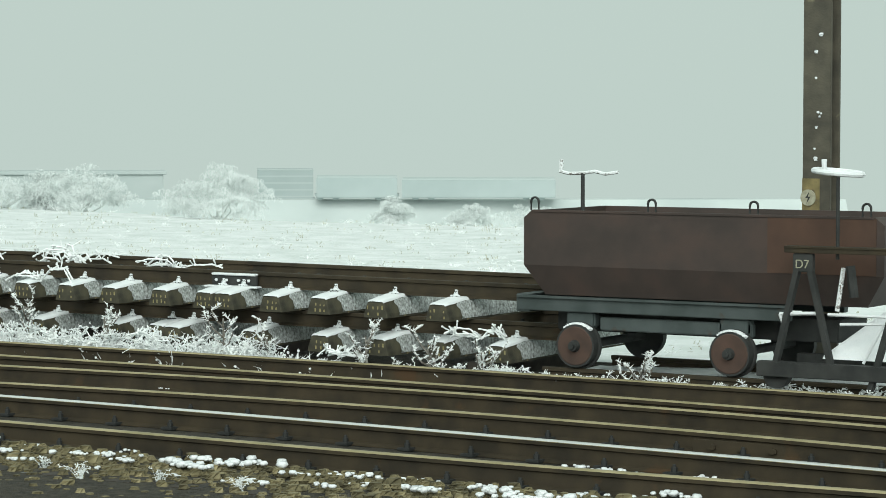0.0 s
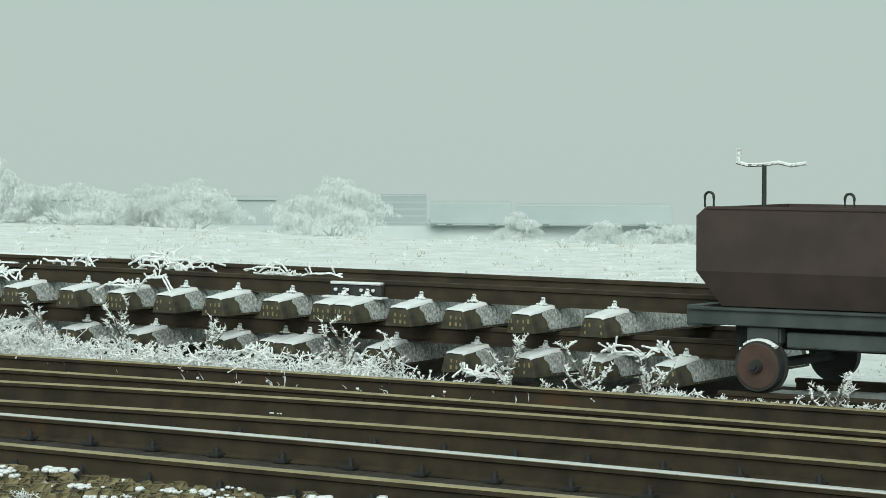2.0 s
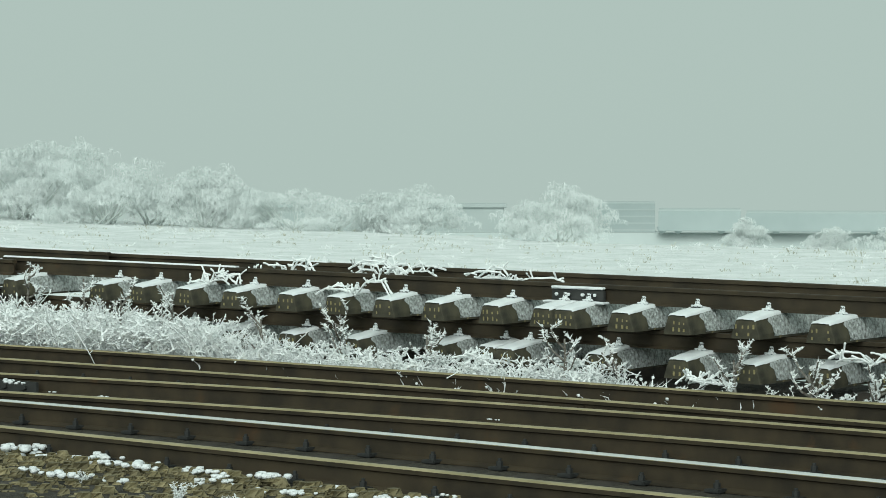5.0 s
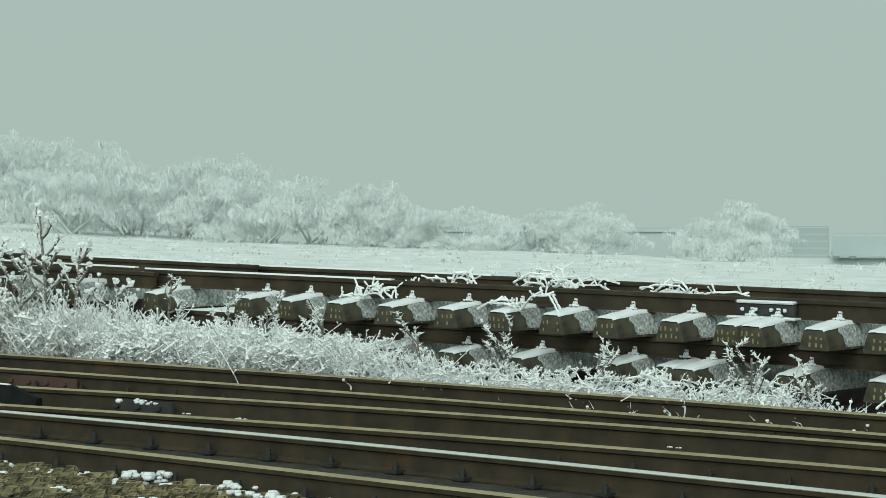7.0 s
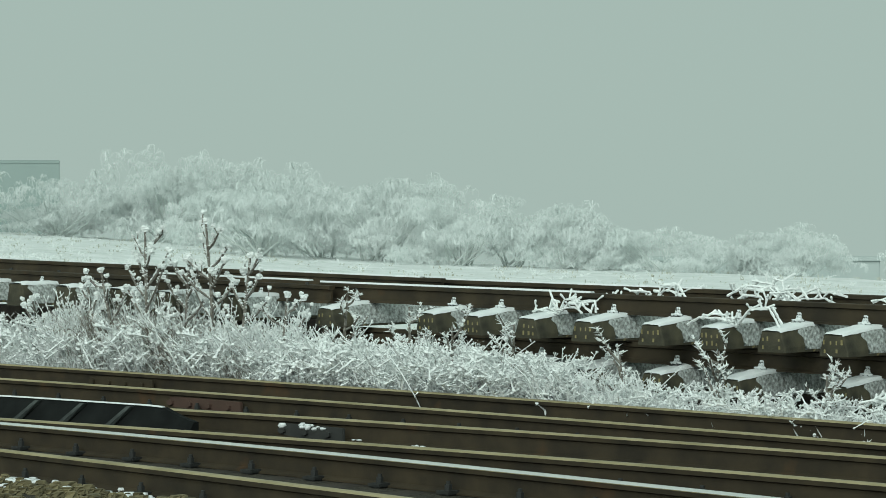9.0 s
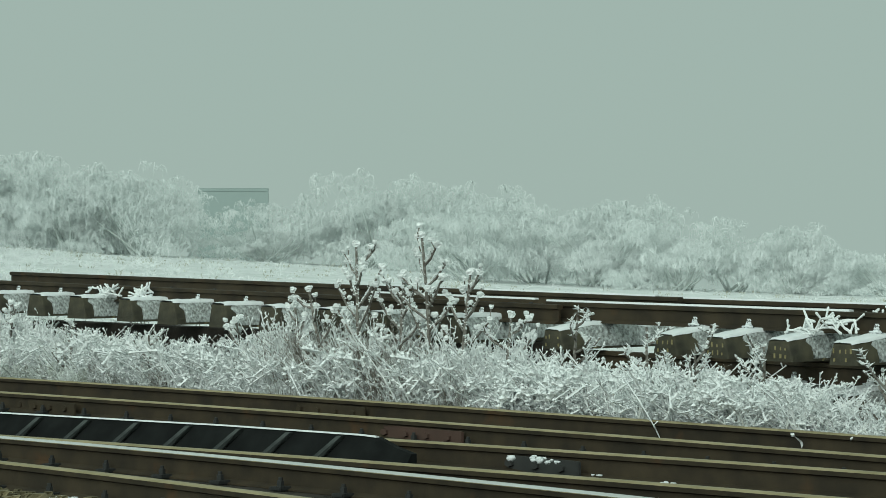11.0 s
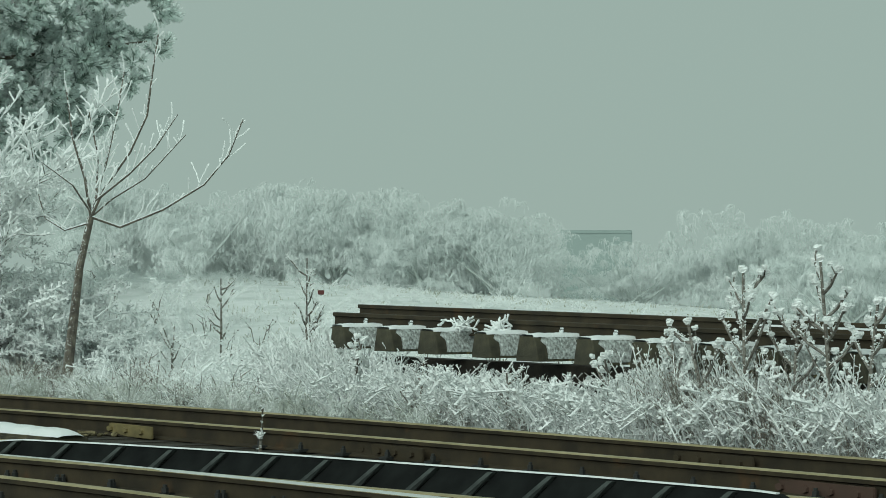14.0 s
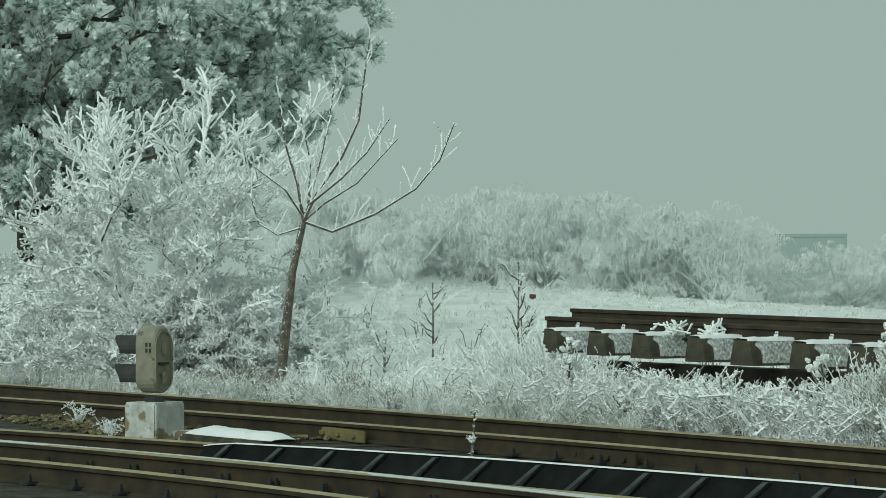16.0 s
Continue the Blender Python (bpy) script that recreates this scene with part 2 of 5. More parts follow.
def spike(vs, fs, a, b, r, r2=0.0):
    """A thin three-sided twig from a to b."""
    base = len(vs)
    a, b = Vector(a), Vector(b)
    q = (b - a).to_track_quat("Z", "Y")
    for s in range(3):
        vs.append(tuple(a + q @ Vector((r * math.cos(2.094 * s), r * math.sin(2.094 * s), 0))))
    if r2:
        for s in range(3):
            vs.append(tuple(b + q @ Vector((r2 * math.cos(2.094 * s), r2 * math.sin(2.094 * s), 0))))
        for s in range(3):
            fs.append((base + s, base + (s + 1) % 3, base + 3 + (s + 1) % 3, base + 3 + s))
        fs.append((base + 3, base + 4, base + 5))
    else:
        vs.append(tuple(b))
        for s in range(3):
            fs.append((base + s, base + (s + 1) % 3, base + 3))


def knobby(vs, fs, rng, pts, r, r_end, sides=5, step=2.4):
    """A stem thick with rime: a tube through pts whose girth swells and shrinks, with a rounded end."""
    pts = [Vector(v) for v in pts]
    out, rad = [], []
    total = sum((pts[i + 1] - pts[i]).length for i in range(len(pts) - 1))
    done = 0.0
    for i in range(len(pts) - 1):
        d = pts[i + 1] - pts[i]
        n = max(1, int(d.length / (step * max(r_end, 0.6 * r))))
        for j in range(n):
            f = (done + d.length * j / n) / total
            k = r + (r_end - r) * f
            out.append(tuple(pts[i] + d * (j / n) + Vector((rng.gauss(0, 0.15), rng.gauss(0, 0.15), rng.gauss(0.1, 0.15))) * k))
            rad.append(k * rng.uniform(0.72, 1.28))
        done += d.length
    d = (pts[-1] - pts[-2]).normalized()
    out += [tuple(pts[-1]), tuple(pts[-1] + d * r_end * 0.9)]
    rad += [r_end * 1.15, r_end * 0.45]
    tube(vs, fs, out, rad, sides)


def template(vs, fs):
    """Vertices and triangles as arrays, ready to be stamped."""
    tris = [(f[0], f[i], f[i + 1]) for f in fs for i in range(1, len(f) - 1)]
    return np.array(vs, dtype=float), np.array(tris, dtype=int)


def stamp(name, uses, mat, parent=None, label=""):
    """One mesh of many stamped templates: uses holds (template, matrix)."""
    va, fa, o = [], [], 0
    for (v, f), m in uses:
        a = np.array(m)
        va.append(v @ a[:3, :3].T + a[:3, 3])
        fa.append(f + o)
        o += len(v)
    return from_lists(name, np.concatenate(va).tolist(), np.concatenate(fa).tolist(), mat, parent, label)


def aim(at, direction, size, spin=0.0):
    """A matrix that puts a template's z along a direction, size long."""
    return Matrix.Translation(at) @ Vector(direction).to_track_quat("Z", "Y").to_matrix().to_4x4() @ Matrix.Rotation(spin, 4, "Z") @ Matrix.Scale(size, 4)


def bead(vs, fs, c, r, rng):
    """A tiny lump of rime."""
    o = len(vs)
    vs += [(c[0], c[1], c[2] + r), (c[0], c[1], c[2] - r)]
    for i in range(5):
        k = r * rng.uniform(0.8, 1.2)
        vs.append((c[0] + k * math.cos(1.2566 * i), c[1] + k * math.sin(1.2566 * i), c[2] + r * rng.uniform(-0.25, 0.25)))
    for i in range(5):
        fs += [(o, o + 2 + i, o + 2 + (i + 1) % 5), (o + 1, o + 2 + (i + 1) % 5, o + 2 + i)]


def frond(seed, fingers=14, girth=0.03):
    """One rimed sprig, 1 long: a drooping stem with short stubby side fingers."""
    rng = random.Random(seed)
    vs, fs = [], []
    bend = rng.uniform(0.15, 0.5)
    pts = [Vector((bend * f * f, rng.uniform(-0.04, 0.04) * f, f - 0.35 * bend * f * f)) for f in (0, 0.34, 0.67, 1.0)]
    tube(vs, fs, [tuple(v) for v in pts], [girth * k for k in (0.7, 1.1, 1.2, 0.7)], 3)
    for i in range(fingers):
        f = 0.15 + 0.85 * (i + rng.random()) / fingers
        j = min(2, int(f * 3))
        a = pts[j] + (pts[j + 1] - pts[j]) * (f * 3 - j)
        t = i * 2.4 + rng.uniform(-0.4, 0.4)
        d = (Vector((math.cos(t), math.sin(t), rng.uniform(0.2, 1.1)))).normalized() * rng.uniform(0.12, 0.3) * (1.15 - 0.6 * f)
        spike(vs, fs, a + d, a - d * 0.1, girth * rng.uniform(0.8, 1.25))
    return template(vs, fs)



def smooth(u):
    u = min(1.0, max(0.0, u))
    return u * u * (3 - 2 * u)


# ---------------------------------------------------------------- ground
# heights by bearing, set so the field's edge fits the camera's view
def far_height(ang):
    return float(np.interp(ang, [20, 36, 45, 50, 54, 58, 62, 66, 80], [-0.06, -0.03, 0.1, 0.25, 0.65, 0.95, 1.28, 1.42, 1.45]))


def ground_z(x, y):
    if y < 9:
        return -0.35
    ang = math.degrees(math.atan2(-x, y)) if y > 0 else 80
    reach = float(np.interp(ang, [36, 45, 58, 66], [26, 24, 14, 9]))
    z = -0.2 + (far_height(ang) + 0.2) * smooth((y - 17.4) / reach)
    z += 0.15 * smooth((17.4 - y) / 0.4) * -0.8
    r = math.hypot(x, y)
    # ground falls away past the crest, in place of fog hiding it
    crest = float(np.interp(ang, [20, 30, 36, 40, 45, 48, 53, 60], [52, 54, 57, 62, 67, 72, 80, 86]))
    if r > crest:
        z -= 0.05 * min(r - crest, 12) + 0.085 * max(0, min(r, 300) - crest - 12) + 0.06 * max(0, r - 300)
    return z


def build_ground():
    vs, fs = [], []
    xs = list(np.concatenate([[-2600, -1200, -600, -320, -220, -160, -120], np.arange(-100, 14.1, 1.2), [24, 50, 110, 260, 700, 2200]]))
    ys = list(np.concatenate([[-900, -300, -90, -30, 0, 6, 9, 12, 15, 16.9, 17.3], np.arange(17.6, 30, 0.8), np.arange(30, 82, 2.0), [88, 96, 106, 120, 150, 200, 260, 320, 420, 700, 1300, 2800]]))
    for y in ys:
        for x in xs:
            z = ground_z(x, y)
            if 18 < y < 90 and -110 < x < 20:
                z += 0.05 * noise.noise(Vector((x * 0.5, y * 0.5, 0))) + 0.03 * noise.noise(Vector((x * 1.7, y * 1.7, 3)))
            vs.append((x, y, z))
    w = len(xs)
    for j in range(len(ys) - 1):
        for i in range(w - 1):
            fs.append((j * w + i, j * w + i + 1, (j + 1) * w + i + 1, (j + 1) * w + i))
    ob = from_lists("ground", vs, fs, M_FIELD)
    for p in ob.data.polygons:
        p.use_smooth = True
    return tagged(ob, "snow-covered field with thin grass stubble, relief fitted to the camera's view", "ground", kind="structure")


build_ground()


def build_bed():
    path = [(x, 12.4, 0) for x in range(-62, 16, 2)]
    prof = [(-5.2, -0.5), (5.0, -0.5), (4.75, -0.19), (-1.5, -0.17), (-4.6, -0.2)]
    vs, fs = sweep(path, prof)
    return tagged(from_lists("track_bed", vs, fs, M_BED), "dark gravel track bed with patches of thin snow", "track bed", kind="structure")


build_bed()


# ---------------------------------------------------------------- running rails
RAILS = {  # cubic in (x + 15): far to near
    "a": ((-3.771691e-06, -0.003263992, 0.0129079, 17.25157), -60, 14),
    "b": ((-4.712747e-05, -0.005396301, 0.01660766, 16.00793), -60, 14),
    "c": ((-0.0001450357, -0.01031407, 0.1164278, 15.05182), -42, 14),
    "d": ((-0.00030, -0.0085, 0.135, 13.62), -44, 14),
    "e": ((0.0001322214, -0.007228475, 0.02945105, 12.92885), -44, 14),
    "f": ((0.0004330104, -0.00524603, -0.002448775, 11.54402), -44, 14),
}


def rail_y(key, x):
    c = RAILS[key][0]
    lo, hi = -36.0, -3.5
    xc = min(max(x, lo), hi) + 15
    y = ((c[0] * xc + c[1]) * xc + c[2]) * xc + c[3]
    return y + (3 * c[0] * xc * xc + 2 * c[1] * xc + c[2]) * (x + 15 - xc)


RAIL_PROFILE = [(-0.062, -0.172), (0.062, -0.172), (0.062, -0.162), (0.012, -0.142), (0.009, -0.048), (0.034, -0.038), (0.035, -0.008), (0.028, -0.001), (-0.028, -0.001), (-0.035, -0.008), (-0.034, -0.038), (-0.009, -0.048), (-0.012, -0.142), (-0.062, -0.162)]
clip_bm = bmesh.new()
box(clip_bm, -0.05, 0.05, -0.13, -0.03, -0.172, -0.145, 0.006)
disc(clip_bm, (0.0, -0.085, -0.128), (0, 0, 1), 0.024, 0.04, 6)
disc(clip_bm, (0.0, -0.085, -0.103), (0, 0, 1), 0.014, 0.03, 8)
box(clip_bm, -0.09, -0.055, -0.11, -0.05, -0.172, -0.15, 0.004)
CLIP = bpy.data.meshes.new("rail_clip")
clip_bm.to_mesh(CLIP)
CLIP.materials.append(M_IRON)


def build_rail(key, label, head):
    _, x0, x1 = RAILS[key]
    path = [(x, rail_y(key, x), 0.0) for x in np.arange(x0, x1 + 0.1, 0.75)]
    vs, fs = sweep(path, RAIL_PROFILE)
    rail = tagged(from_lists("running_rail", vs, fs, M_RUST), label, "rail", "running rails")
    vs, fs = sweep(path, [(-0.0365, -0.010), (-0.02, -0.003), (0.030, -0.0012), (0.024, 0.0022), (-0.024, 0.0022), (-0.032, -0.002)])
    from_lists("rail_head", vs, fs, M_HEAD, rail, "dull olive-brown steel")
    if head is M_BRIGHT:
        vs, fs = sweep(path, [(-0.0368, -0.006), (-0.02, -0.002), (0.024, 0.0), (0.020, 0.0055), (-0.024, 0.0045), (-0.034, 0.0)])
        from_lists("worn_strip", vs, fs, M_BRIGHT, rail, "bright worn steel")
    if key in "bdef":
        for x in np.arange(-27, 0, 0.62):
            o = new("rail_clip", CLIP)
            o.parent = rail
            slope = (rail_y(key, x + 0.1) - rail_y(key, x - 0.1)) / 0.2
            o.matrix_basis = Matrix.Translation((x, rail_y(key, x), 0.0)) @ Matrix.Rotation(math.atan(slope), 4, "Z")
    return rail


for key in "abcdef":
    build_rail(key, "long rusty railway rail with a bright worn head on dark ballast" if key == "e" else "long brown rusty railway rail lying in the station yard", M_BRIGHT if key == "e" else M_HEAD)

tim = bmesh.new()
box(tim, -0.13, 0.13, -3.9, 3.9, -0.34, -0.174, 0.012)
tie = None
for i, x in enumerate(np.arange(-44, 6, 0.62)):
    if tie is None:
        tie = tagged(part("track_sleeper", tim, M_TIMBER), "long dark oily timber sleeper under the running rails", "sleeper", "track sleepers")
        tie.matrix_basis = pose(x, 14.0, 0)
    else:
        copy_thing(tie, pose(x, 14.0, 0))


# ---------------------------------------------------------------- stacked track panels behind the yard rails
def sleeper_meshes(flat=False):
    """One concrete sleeper, along y from its near end at 0: body, and the snow and rime on its top and right side."""
    L, prof = 2.6, [(-0.15, 0.0), (0.15, 0.0), (0.145, 0.05), (0.10, 0.205), (-0.10, 0.205), (-0.145, 0.05)]
    vs, fs = [], []
    stations = [(0.0, 0.90, 0.76), (0.012, 0.97, 0.79), (0.15, 1, 0.86), (0.35, 1, 1.0), (0.75, 0.98, 1.03), (0.95, 0.8, 0.86), (1.65, 0.8, 0.86), (1.85, 0.98, 1.03), (2.25, 1, 1), (2.45, 1, 0.86), (2.588, 0.97, 0.79), (2.6, 0.90, 0.76)]
    if flat:
        stations = [(y, kx, 1.0) for y, kx, kz in stations]
    for y, kx, kz in stations:
        vs += [(x * kx, y, z * kz) for x, z in prof]
    for i in range(len(stations) - 1):
        fs += [(i * 6 + j, i * 6 + (j + 1) % 6, i * 6 + 6 + (j + 1) % 6, i * 6 + 6 + j) for j in range(6)]
    fs += [tuple(range(6)), tuple(range(6 * len(stations) - 6, 6 * len(stations)))[::-1]]
    body = bpy.data.meshes.new("sleeper")
    body.from_pydata(vs, [], fs)
    body.materials.append(M_CONCRETE)
    out = [body]
    # rime on the right flank and snow on top: uneven sheets with real thickness
    ys, kxs, kzs = zip(*stations)
    for name, across, mat, lift, seed in (("side_rime", [(0.147, 0.02), (0.145, 0.05), (0.134, 0.09), (0.122, 0.13), (0.111, 0.17), (0.101, 0.205)], M_DUST, 0.007, 1), ("snow_cap", [(0.109, 0.19), (0.10, 0.207), (0.06, 0.212), (0.02, 0.213), (-0.03, 0.213), (-0.07, 0.211), (-0.10, 0.206), (-0.106, 0.194)], M_SNOW, 0.016, 2)):
        rng = random.Random(seed)
        vs, fs, rows = [], [], 60
        for i in range(rows):
            y = -0.004 + (L + 0.008) * i / (rows - 1)
            if name == "side_rime":
                y = (0.07 if flat else 0.2) + (L - 0.32) * i / (rows - 1)
            kx, kz = float(np.interp(y, ys, kxs)), float(np.interp(y, ys, kzs))
            for j, (x, z) in enumerate(across):
                edge = 0.3 if j in (0, len(across) - 1) or i in (0, rows - 1) else 1.0
                d = lift * edge * (0.85 + 0.5 * noise.noise(Vector((x * 14, y * 9, seed)))) + 0.003 * rng.random()
                ragged = 0.09 * noise.noise(Vector((z * 25, 3.1, seed))) + 0.10 * (0.2 - z) / 0.2 if i == 0 and name != "snow_cap" else 0.0
                if name != "snow_cap":
                    vs.append((x * kx + d, y + ragged, z * kz))
                else:
                    vs.append((x * kx, y, z * kz + d + 0.003))
        w = len(across)
        for i in range(rows - 1):
            fs += [(i * w + j, i * w + j + 1, i * w + w + j + 1, i * w + w + j) for j in range(w - 1)]
        me = bpy.data.meshes.new(name)
        me.from_pydata(vs, [], fs)
        me.materials.append(mat)
        for p in me.polygons:
            p.use_smooth = True
        out.append(me)
    return out


SLEEPERS = {False: sleeper_meshes(), True: sleeper_meshes(True)}


def stain_mesh(seed):
    """Rows of yellow grout streaks where the steel strands end in a sleeper's face."""
    rng = random.Random(seed)
    bm = bmesh.new()
    for x in (-0.085, -0.03, 0.028, 0.08):
        for z in (0.025, 0.088):
            if rng.random() < 0.85 and (z < 0.05 or abs(x) < 0.09):
                dx, h = rng.uniform(-0.008, 0.008), rng.uniform(0.018, 0.042)
                box(bm, x + dx - rng.uniform(0.006, 0.011), x + dx + rng.uniform(0.006, 0.011), -0.003, 0.003, z, z + h, 0.002)
    me = bpy.data.meshes.new("strand_stain")
    bm.to_mesh(me)
    me.materials.append(M_STAIN)
    return me


STAINS = [stain_mesh(i) for i in range(4)]


def bolt_mesh():
    bm = bmesh.new()
    box(bm, -0.055, 0.055, -0.045, 0.05, 0.0, 0.022, 0.006)
    box(bm, -0.04, 0.04, -0.03, 0.03, 0.02, 0.045, 0.008)
    disc(bm, (0, 0, 0.065), (0, 0, 1), 0.02, 0.045, 6)
    me = bpy.data.meshes.new("rail_fastening")
    bm.to_mesh(me)
    me.materials.append(M_IRON)
    vs, fs, rng = [], [], random.Random(5)
    blob(vs, fs, (0, 0, 0.105), 0.026, rng)
    blob(vs, fs, (0, -0.005, 0.075), 0.031, rng)
    blob(vs, fs, (0.005, -0.01, 0.05), 0.045, rng, 0.6)
    for dx in (-0.045, 0.045, 0.0):
        blob(vs, fs, (dx, -0.02, 0.045), 0.03, rng, 0.5)
    cap = bpy.data.meshes.new("bolt_snow")
    cap.from_pydata(vs, [], fs)
    cap.materials.append(M_SNOW)
    return me, cap


BOLT, BOLT_SNOW = bolt_mesh()


def track_panel(x_list, y_near, z, x0, x1, label, tilt=0.0, y_slope=0.0, rail_snow=False, far_end=None, tall=1.0):
    """A lifted length of track: sleepers at x_list, two rails from x0 to x1, fastenings. z: the sleepers' undersides."""
    p = thing("stacked_track", x0, y_near, z, label, "track panel", "stacked track panels")

    def at(x):
        return Vector((x - x0, y_slope * (x - x0), tilt * (x0 - x)))

    rng = random.Random(int(abs(x0 * 100)))
    for x in x_list:
        m = Matrix.Translation(at(x) + Vector((0, rng.uniform(-0.05, 0.05), 0))) @ pose(0, 0, 0, 0, 0, rng.uniform(-2.5, 2.5)) @ Matrix.Diagonal((1.0 + 0.25 * (tall > 1), 1, tall, 1))
        body, rime, cap = SLEEPERS[tall > 1]
        s = new("sleeper", body)
        s.parent, s.matrix_basis = p, m
        for me in (rime, cap):
            o = new(me.name.split(".")[0], me)
            o.parent = s
        if x0 > -21:
            o = tagged(new("strand_stain", rng.choice(STAINS)), kind="stuff")
            o.parent = s
        for yy in (0.36, 0.60, 1.80, 2.04):
            o = new("rail_fastening", BOLT)
            o.parent, o.matrix_basis = p, Matrix.Translation(at(x) + Vector((0, yy, 0.205)))
            if yy == 0.36:
                c = new("bolt_snow", BOLT_SNOW)
                c.parent, c.matrix_basis = o, Matrix.Diagonal((0.85, 0.85, 0.8, 1))
    for k, yy in enumerate((0.48, 1.92)):
        n, end = 14, far_end if far_end and k else x1
        drop = 0.0 if k or not far_end else 0.035
        path = [tuple(at(x0 + (end - x0) * i / n) + Vector((0, yy, 0.385 - drop + (0.004 if k else 0)))) for i in range(n + 1)]
        vs, fs = sweep(path, RAIL_PROFILE)
        from_lists("rail", vs, fs, M_RUST, p)
        if rail_snow:
            lo, hi = rail_snow
            path = [tuple(at(lo + (hi - lo) * i / n) + Vector((0, yy, 0.386))) for i in range(n + 1)]
            vs, fs = sweep(path, [(-0.03, -0.001), (0.03, -0.001), (0.022, 0.016), (-0.02, 0.014)])
            from_lists("rail_snow", vs, fs, M_SNOW, p)
    return p


LOW = [-9.95, -10.72, -11.4, -12.14, -13.05, -14.07, -14.36, -14.93, -16.0, -16.91, -17.7, -18.5, -19.3, -20.2, -21.0]
UP = [-10.68, -11.43, -12.18, -12.77, -13.39, -13.66, -14.28, -14.95, -15.61, -16.24, -16.9, -17.63, -18.33, -19.0, -19.62, -20.96]
track_panel(LOW, 17.83, 0.02, -9.5, -21.4, "lower lifted track panel, concrete sleepers and rails under snow", 0.004)
track_panel(UP, 17.83, 0.405, -9.6, -21.6, "upper lifted track panel, concrete sleepers with snow, stacked on another", 0.006, 0.0, (-18.0, -21.6))
UP2 = [-22.2, -23.2, -24.1, -25.0, -25.83, -26.68, -27.55, -28.5, -29.35, -30.25]
track_panel(UP2, 17.70, 0.49, -21.3, -31.1, "upper lifted track panel with dark sleepers and bare rail ends", 0.012, 0.02, (-21.6, -24.0), far_end=-33.1, tall=1.1)
# timbers that carry the stack, clear of the ground
pk = bmesh.new()
box(pk, -0.1, 0.1, 0.0, 2.4, -0.18, 0.03, 0.01)
pk0 = tagged(part("packing_timber", pk, M_TIMBER), "dark squared timber under the stacked track panels", "timber", "packing timbers")
pk0.matrix_basis = pose(-10.3, 17.95, -0.03)
for x in (-13.6, -16.5, -19.7):
    copy_thing(pk0, pose(x, 17.95, -0.03))
# added packs; their dark wood also stands for shade under the left panel
for x in (-23.8, -26.6, -28.9):
    for k in range(3):
        copy_thing(pk0, pose(x + 0.04 * k, 18.8, 0.0 + 0.2 * k) @ Matrix.Diagonal((1, 0.5, 1, 1)))

# added beams whose dark wood fills the shaded gap under the left panel
pb = bmesh.new()
box(pb, -2.3, 2.3, -0.13, 0.13, 0.0, 0.22, 0.012)
beam0 = tagged(part("gap_filler_beam", pb, M_TIMBER), "added long dark beam filling the shaded gap under the stacked track panels", "timber", "packing beams")
beam0.matrix_basis = pose(-23.9, 18.6, -0.18)
for x, y, z in ((-28.6, 18.62, -0.18), (-23.8, 18.63, 0.042), (-28.5, 18.58, 0.042), (-24.0, 18.6, 0.264), (-28.7, 18.61, 0.264)):
    copy_thing(beam0, pose(x, y, z))

# fish plates with snow between two rail lengths of the upper panel
fp = thing("fish_plate", -13.55, 18.25, 0.72, "steel fish plate with snow-capped bolts on a rail joint", "fish plate", "fish plates")
b = bmesh.new()
box(b, -0.30, 0.30, -0.02, 0.02, -0.06, 0.04, 0.006)
part("plate", b, M_IRON, fp)
vs, fs, rng = [], [], random.Random(8)
for dx in (-0.22, -0.08, 0.08, 0.22):
    blob(vs, fs, (dx, -0.05, -0.005), 0.02, rng)
tagged(from_lists("bolt_snow", vs, fs, M_SNOW, fp), kind="stuff")
b = bmesh.new()
box(b, -0.36, 0.36, -0.10, 0.01, -0.085, -0.065, 0.008)
box(b, -0.30, 0.30, -0.045, 0.03, 0.045, 0.07, 0.01)
part("snow_ledge", b, M_SNOW, fp)


# dark sheet laid in for the shade under the stack and the wagon
vs, fs = sweep([(x, 19.0, 0) for x in range(-34, 5, 3)], [(-1.25, -0.4), (1.4, -0.4), (1.2, -0.165), (-1.1, -0.165)])
tagged(from_lists("siding_shade_sheet", vs, fs, M_BED), "dark sheet standing in for the shade under the stack and the wagon", "track bed", kind="structure")


def build_verge():
    """A strip added between the yard rails and the stack to darken the weeds' gaps, uneven along both edges."""
    vs, fs, n = [], [], 240
    for i in range(n + 1):
        x = -62.0 + 53.0 * i / n
        a = min(17.22, rail_y("a", x) + 0.1) + 0.04 * noise.noise(Vector((x * 1.3, 0, 7)))
        w = 17.84 - a + 0.22 * noise.noise(Vector((x * 0.9, 0, 9)))
        for j in range(5):
            y = a + w * j / 4
            vs.append((x, y, max(ground_z(x, y), -0.2) + (-0.06 if j in (0, 4) else 0.02 + 0.03 * noise.noise(Vector((x * 3, y * 5, 2))))))
    for i in range(n):
        fs += [(i * 5 + j, i * 5 + 5 + j, i * 5 + 6 + j, i * 5 + j + 1) for j in range(4)]
    return tagged(from_lists("verge", vs, fs, M_VERGE), "dark olive strip added under the weeds along the outermost rail", "verge", kind="structure")


build_verge()


# ---------------------------------------------------------------- spoil wagon
def loop(bm, c, w, h, r):
    """An upright wire eye standing at c."""
    pts = [(c[0] - w / 2, c[1], c[2])] + [(c[0] - w / 2 * math.cos(t), c[1], c[2] + h - w / 2 + w / 2 * math.sin(t)) for t in np.linspace(0, math.pi, 9)] + [(c[0] + w / 2, c[1], c[2])]
    vs, fs = [], []
    tube(vs, fs, pts, [r] * len(pts), 6)
    vv = [bm.verts.new(v) for v in vs]
    for f in fs:
        bm.faces.new([vv[i] for i in f])


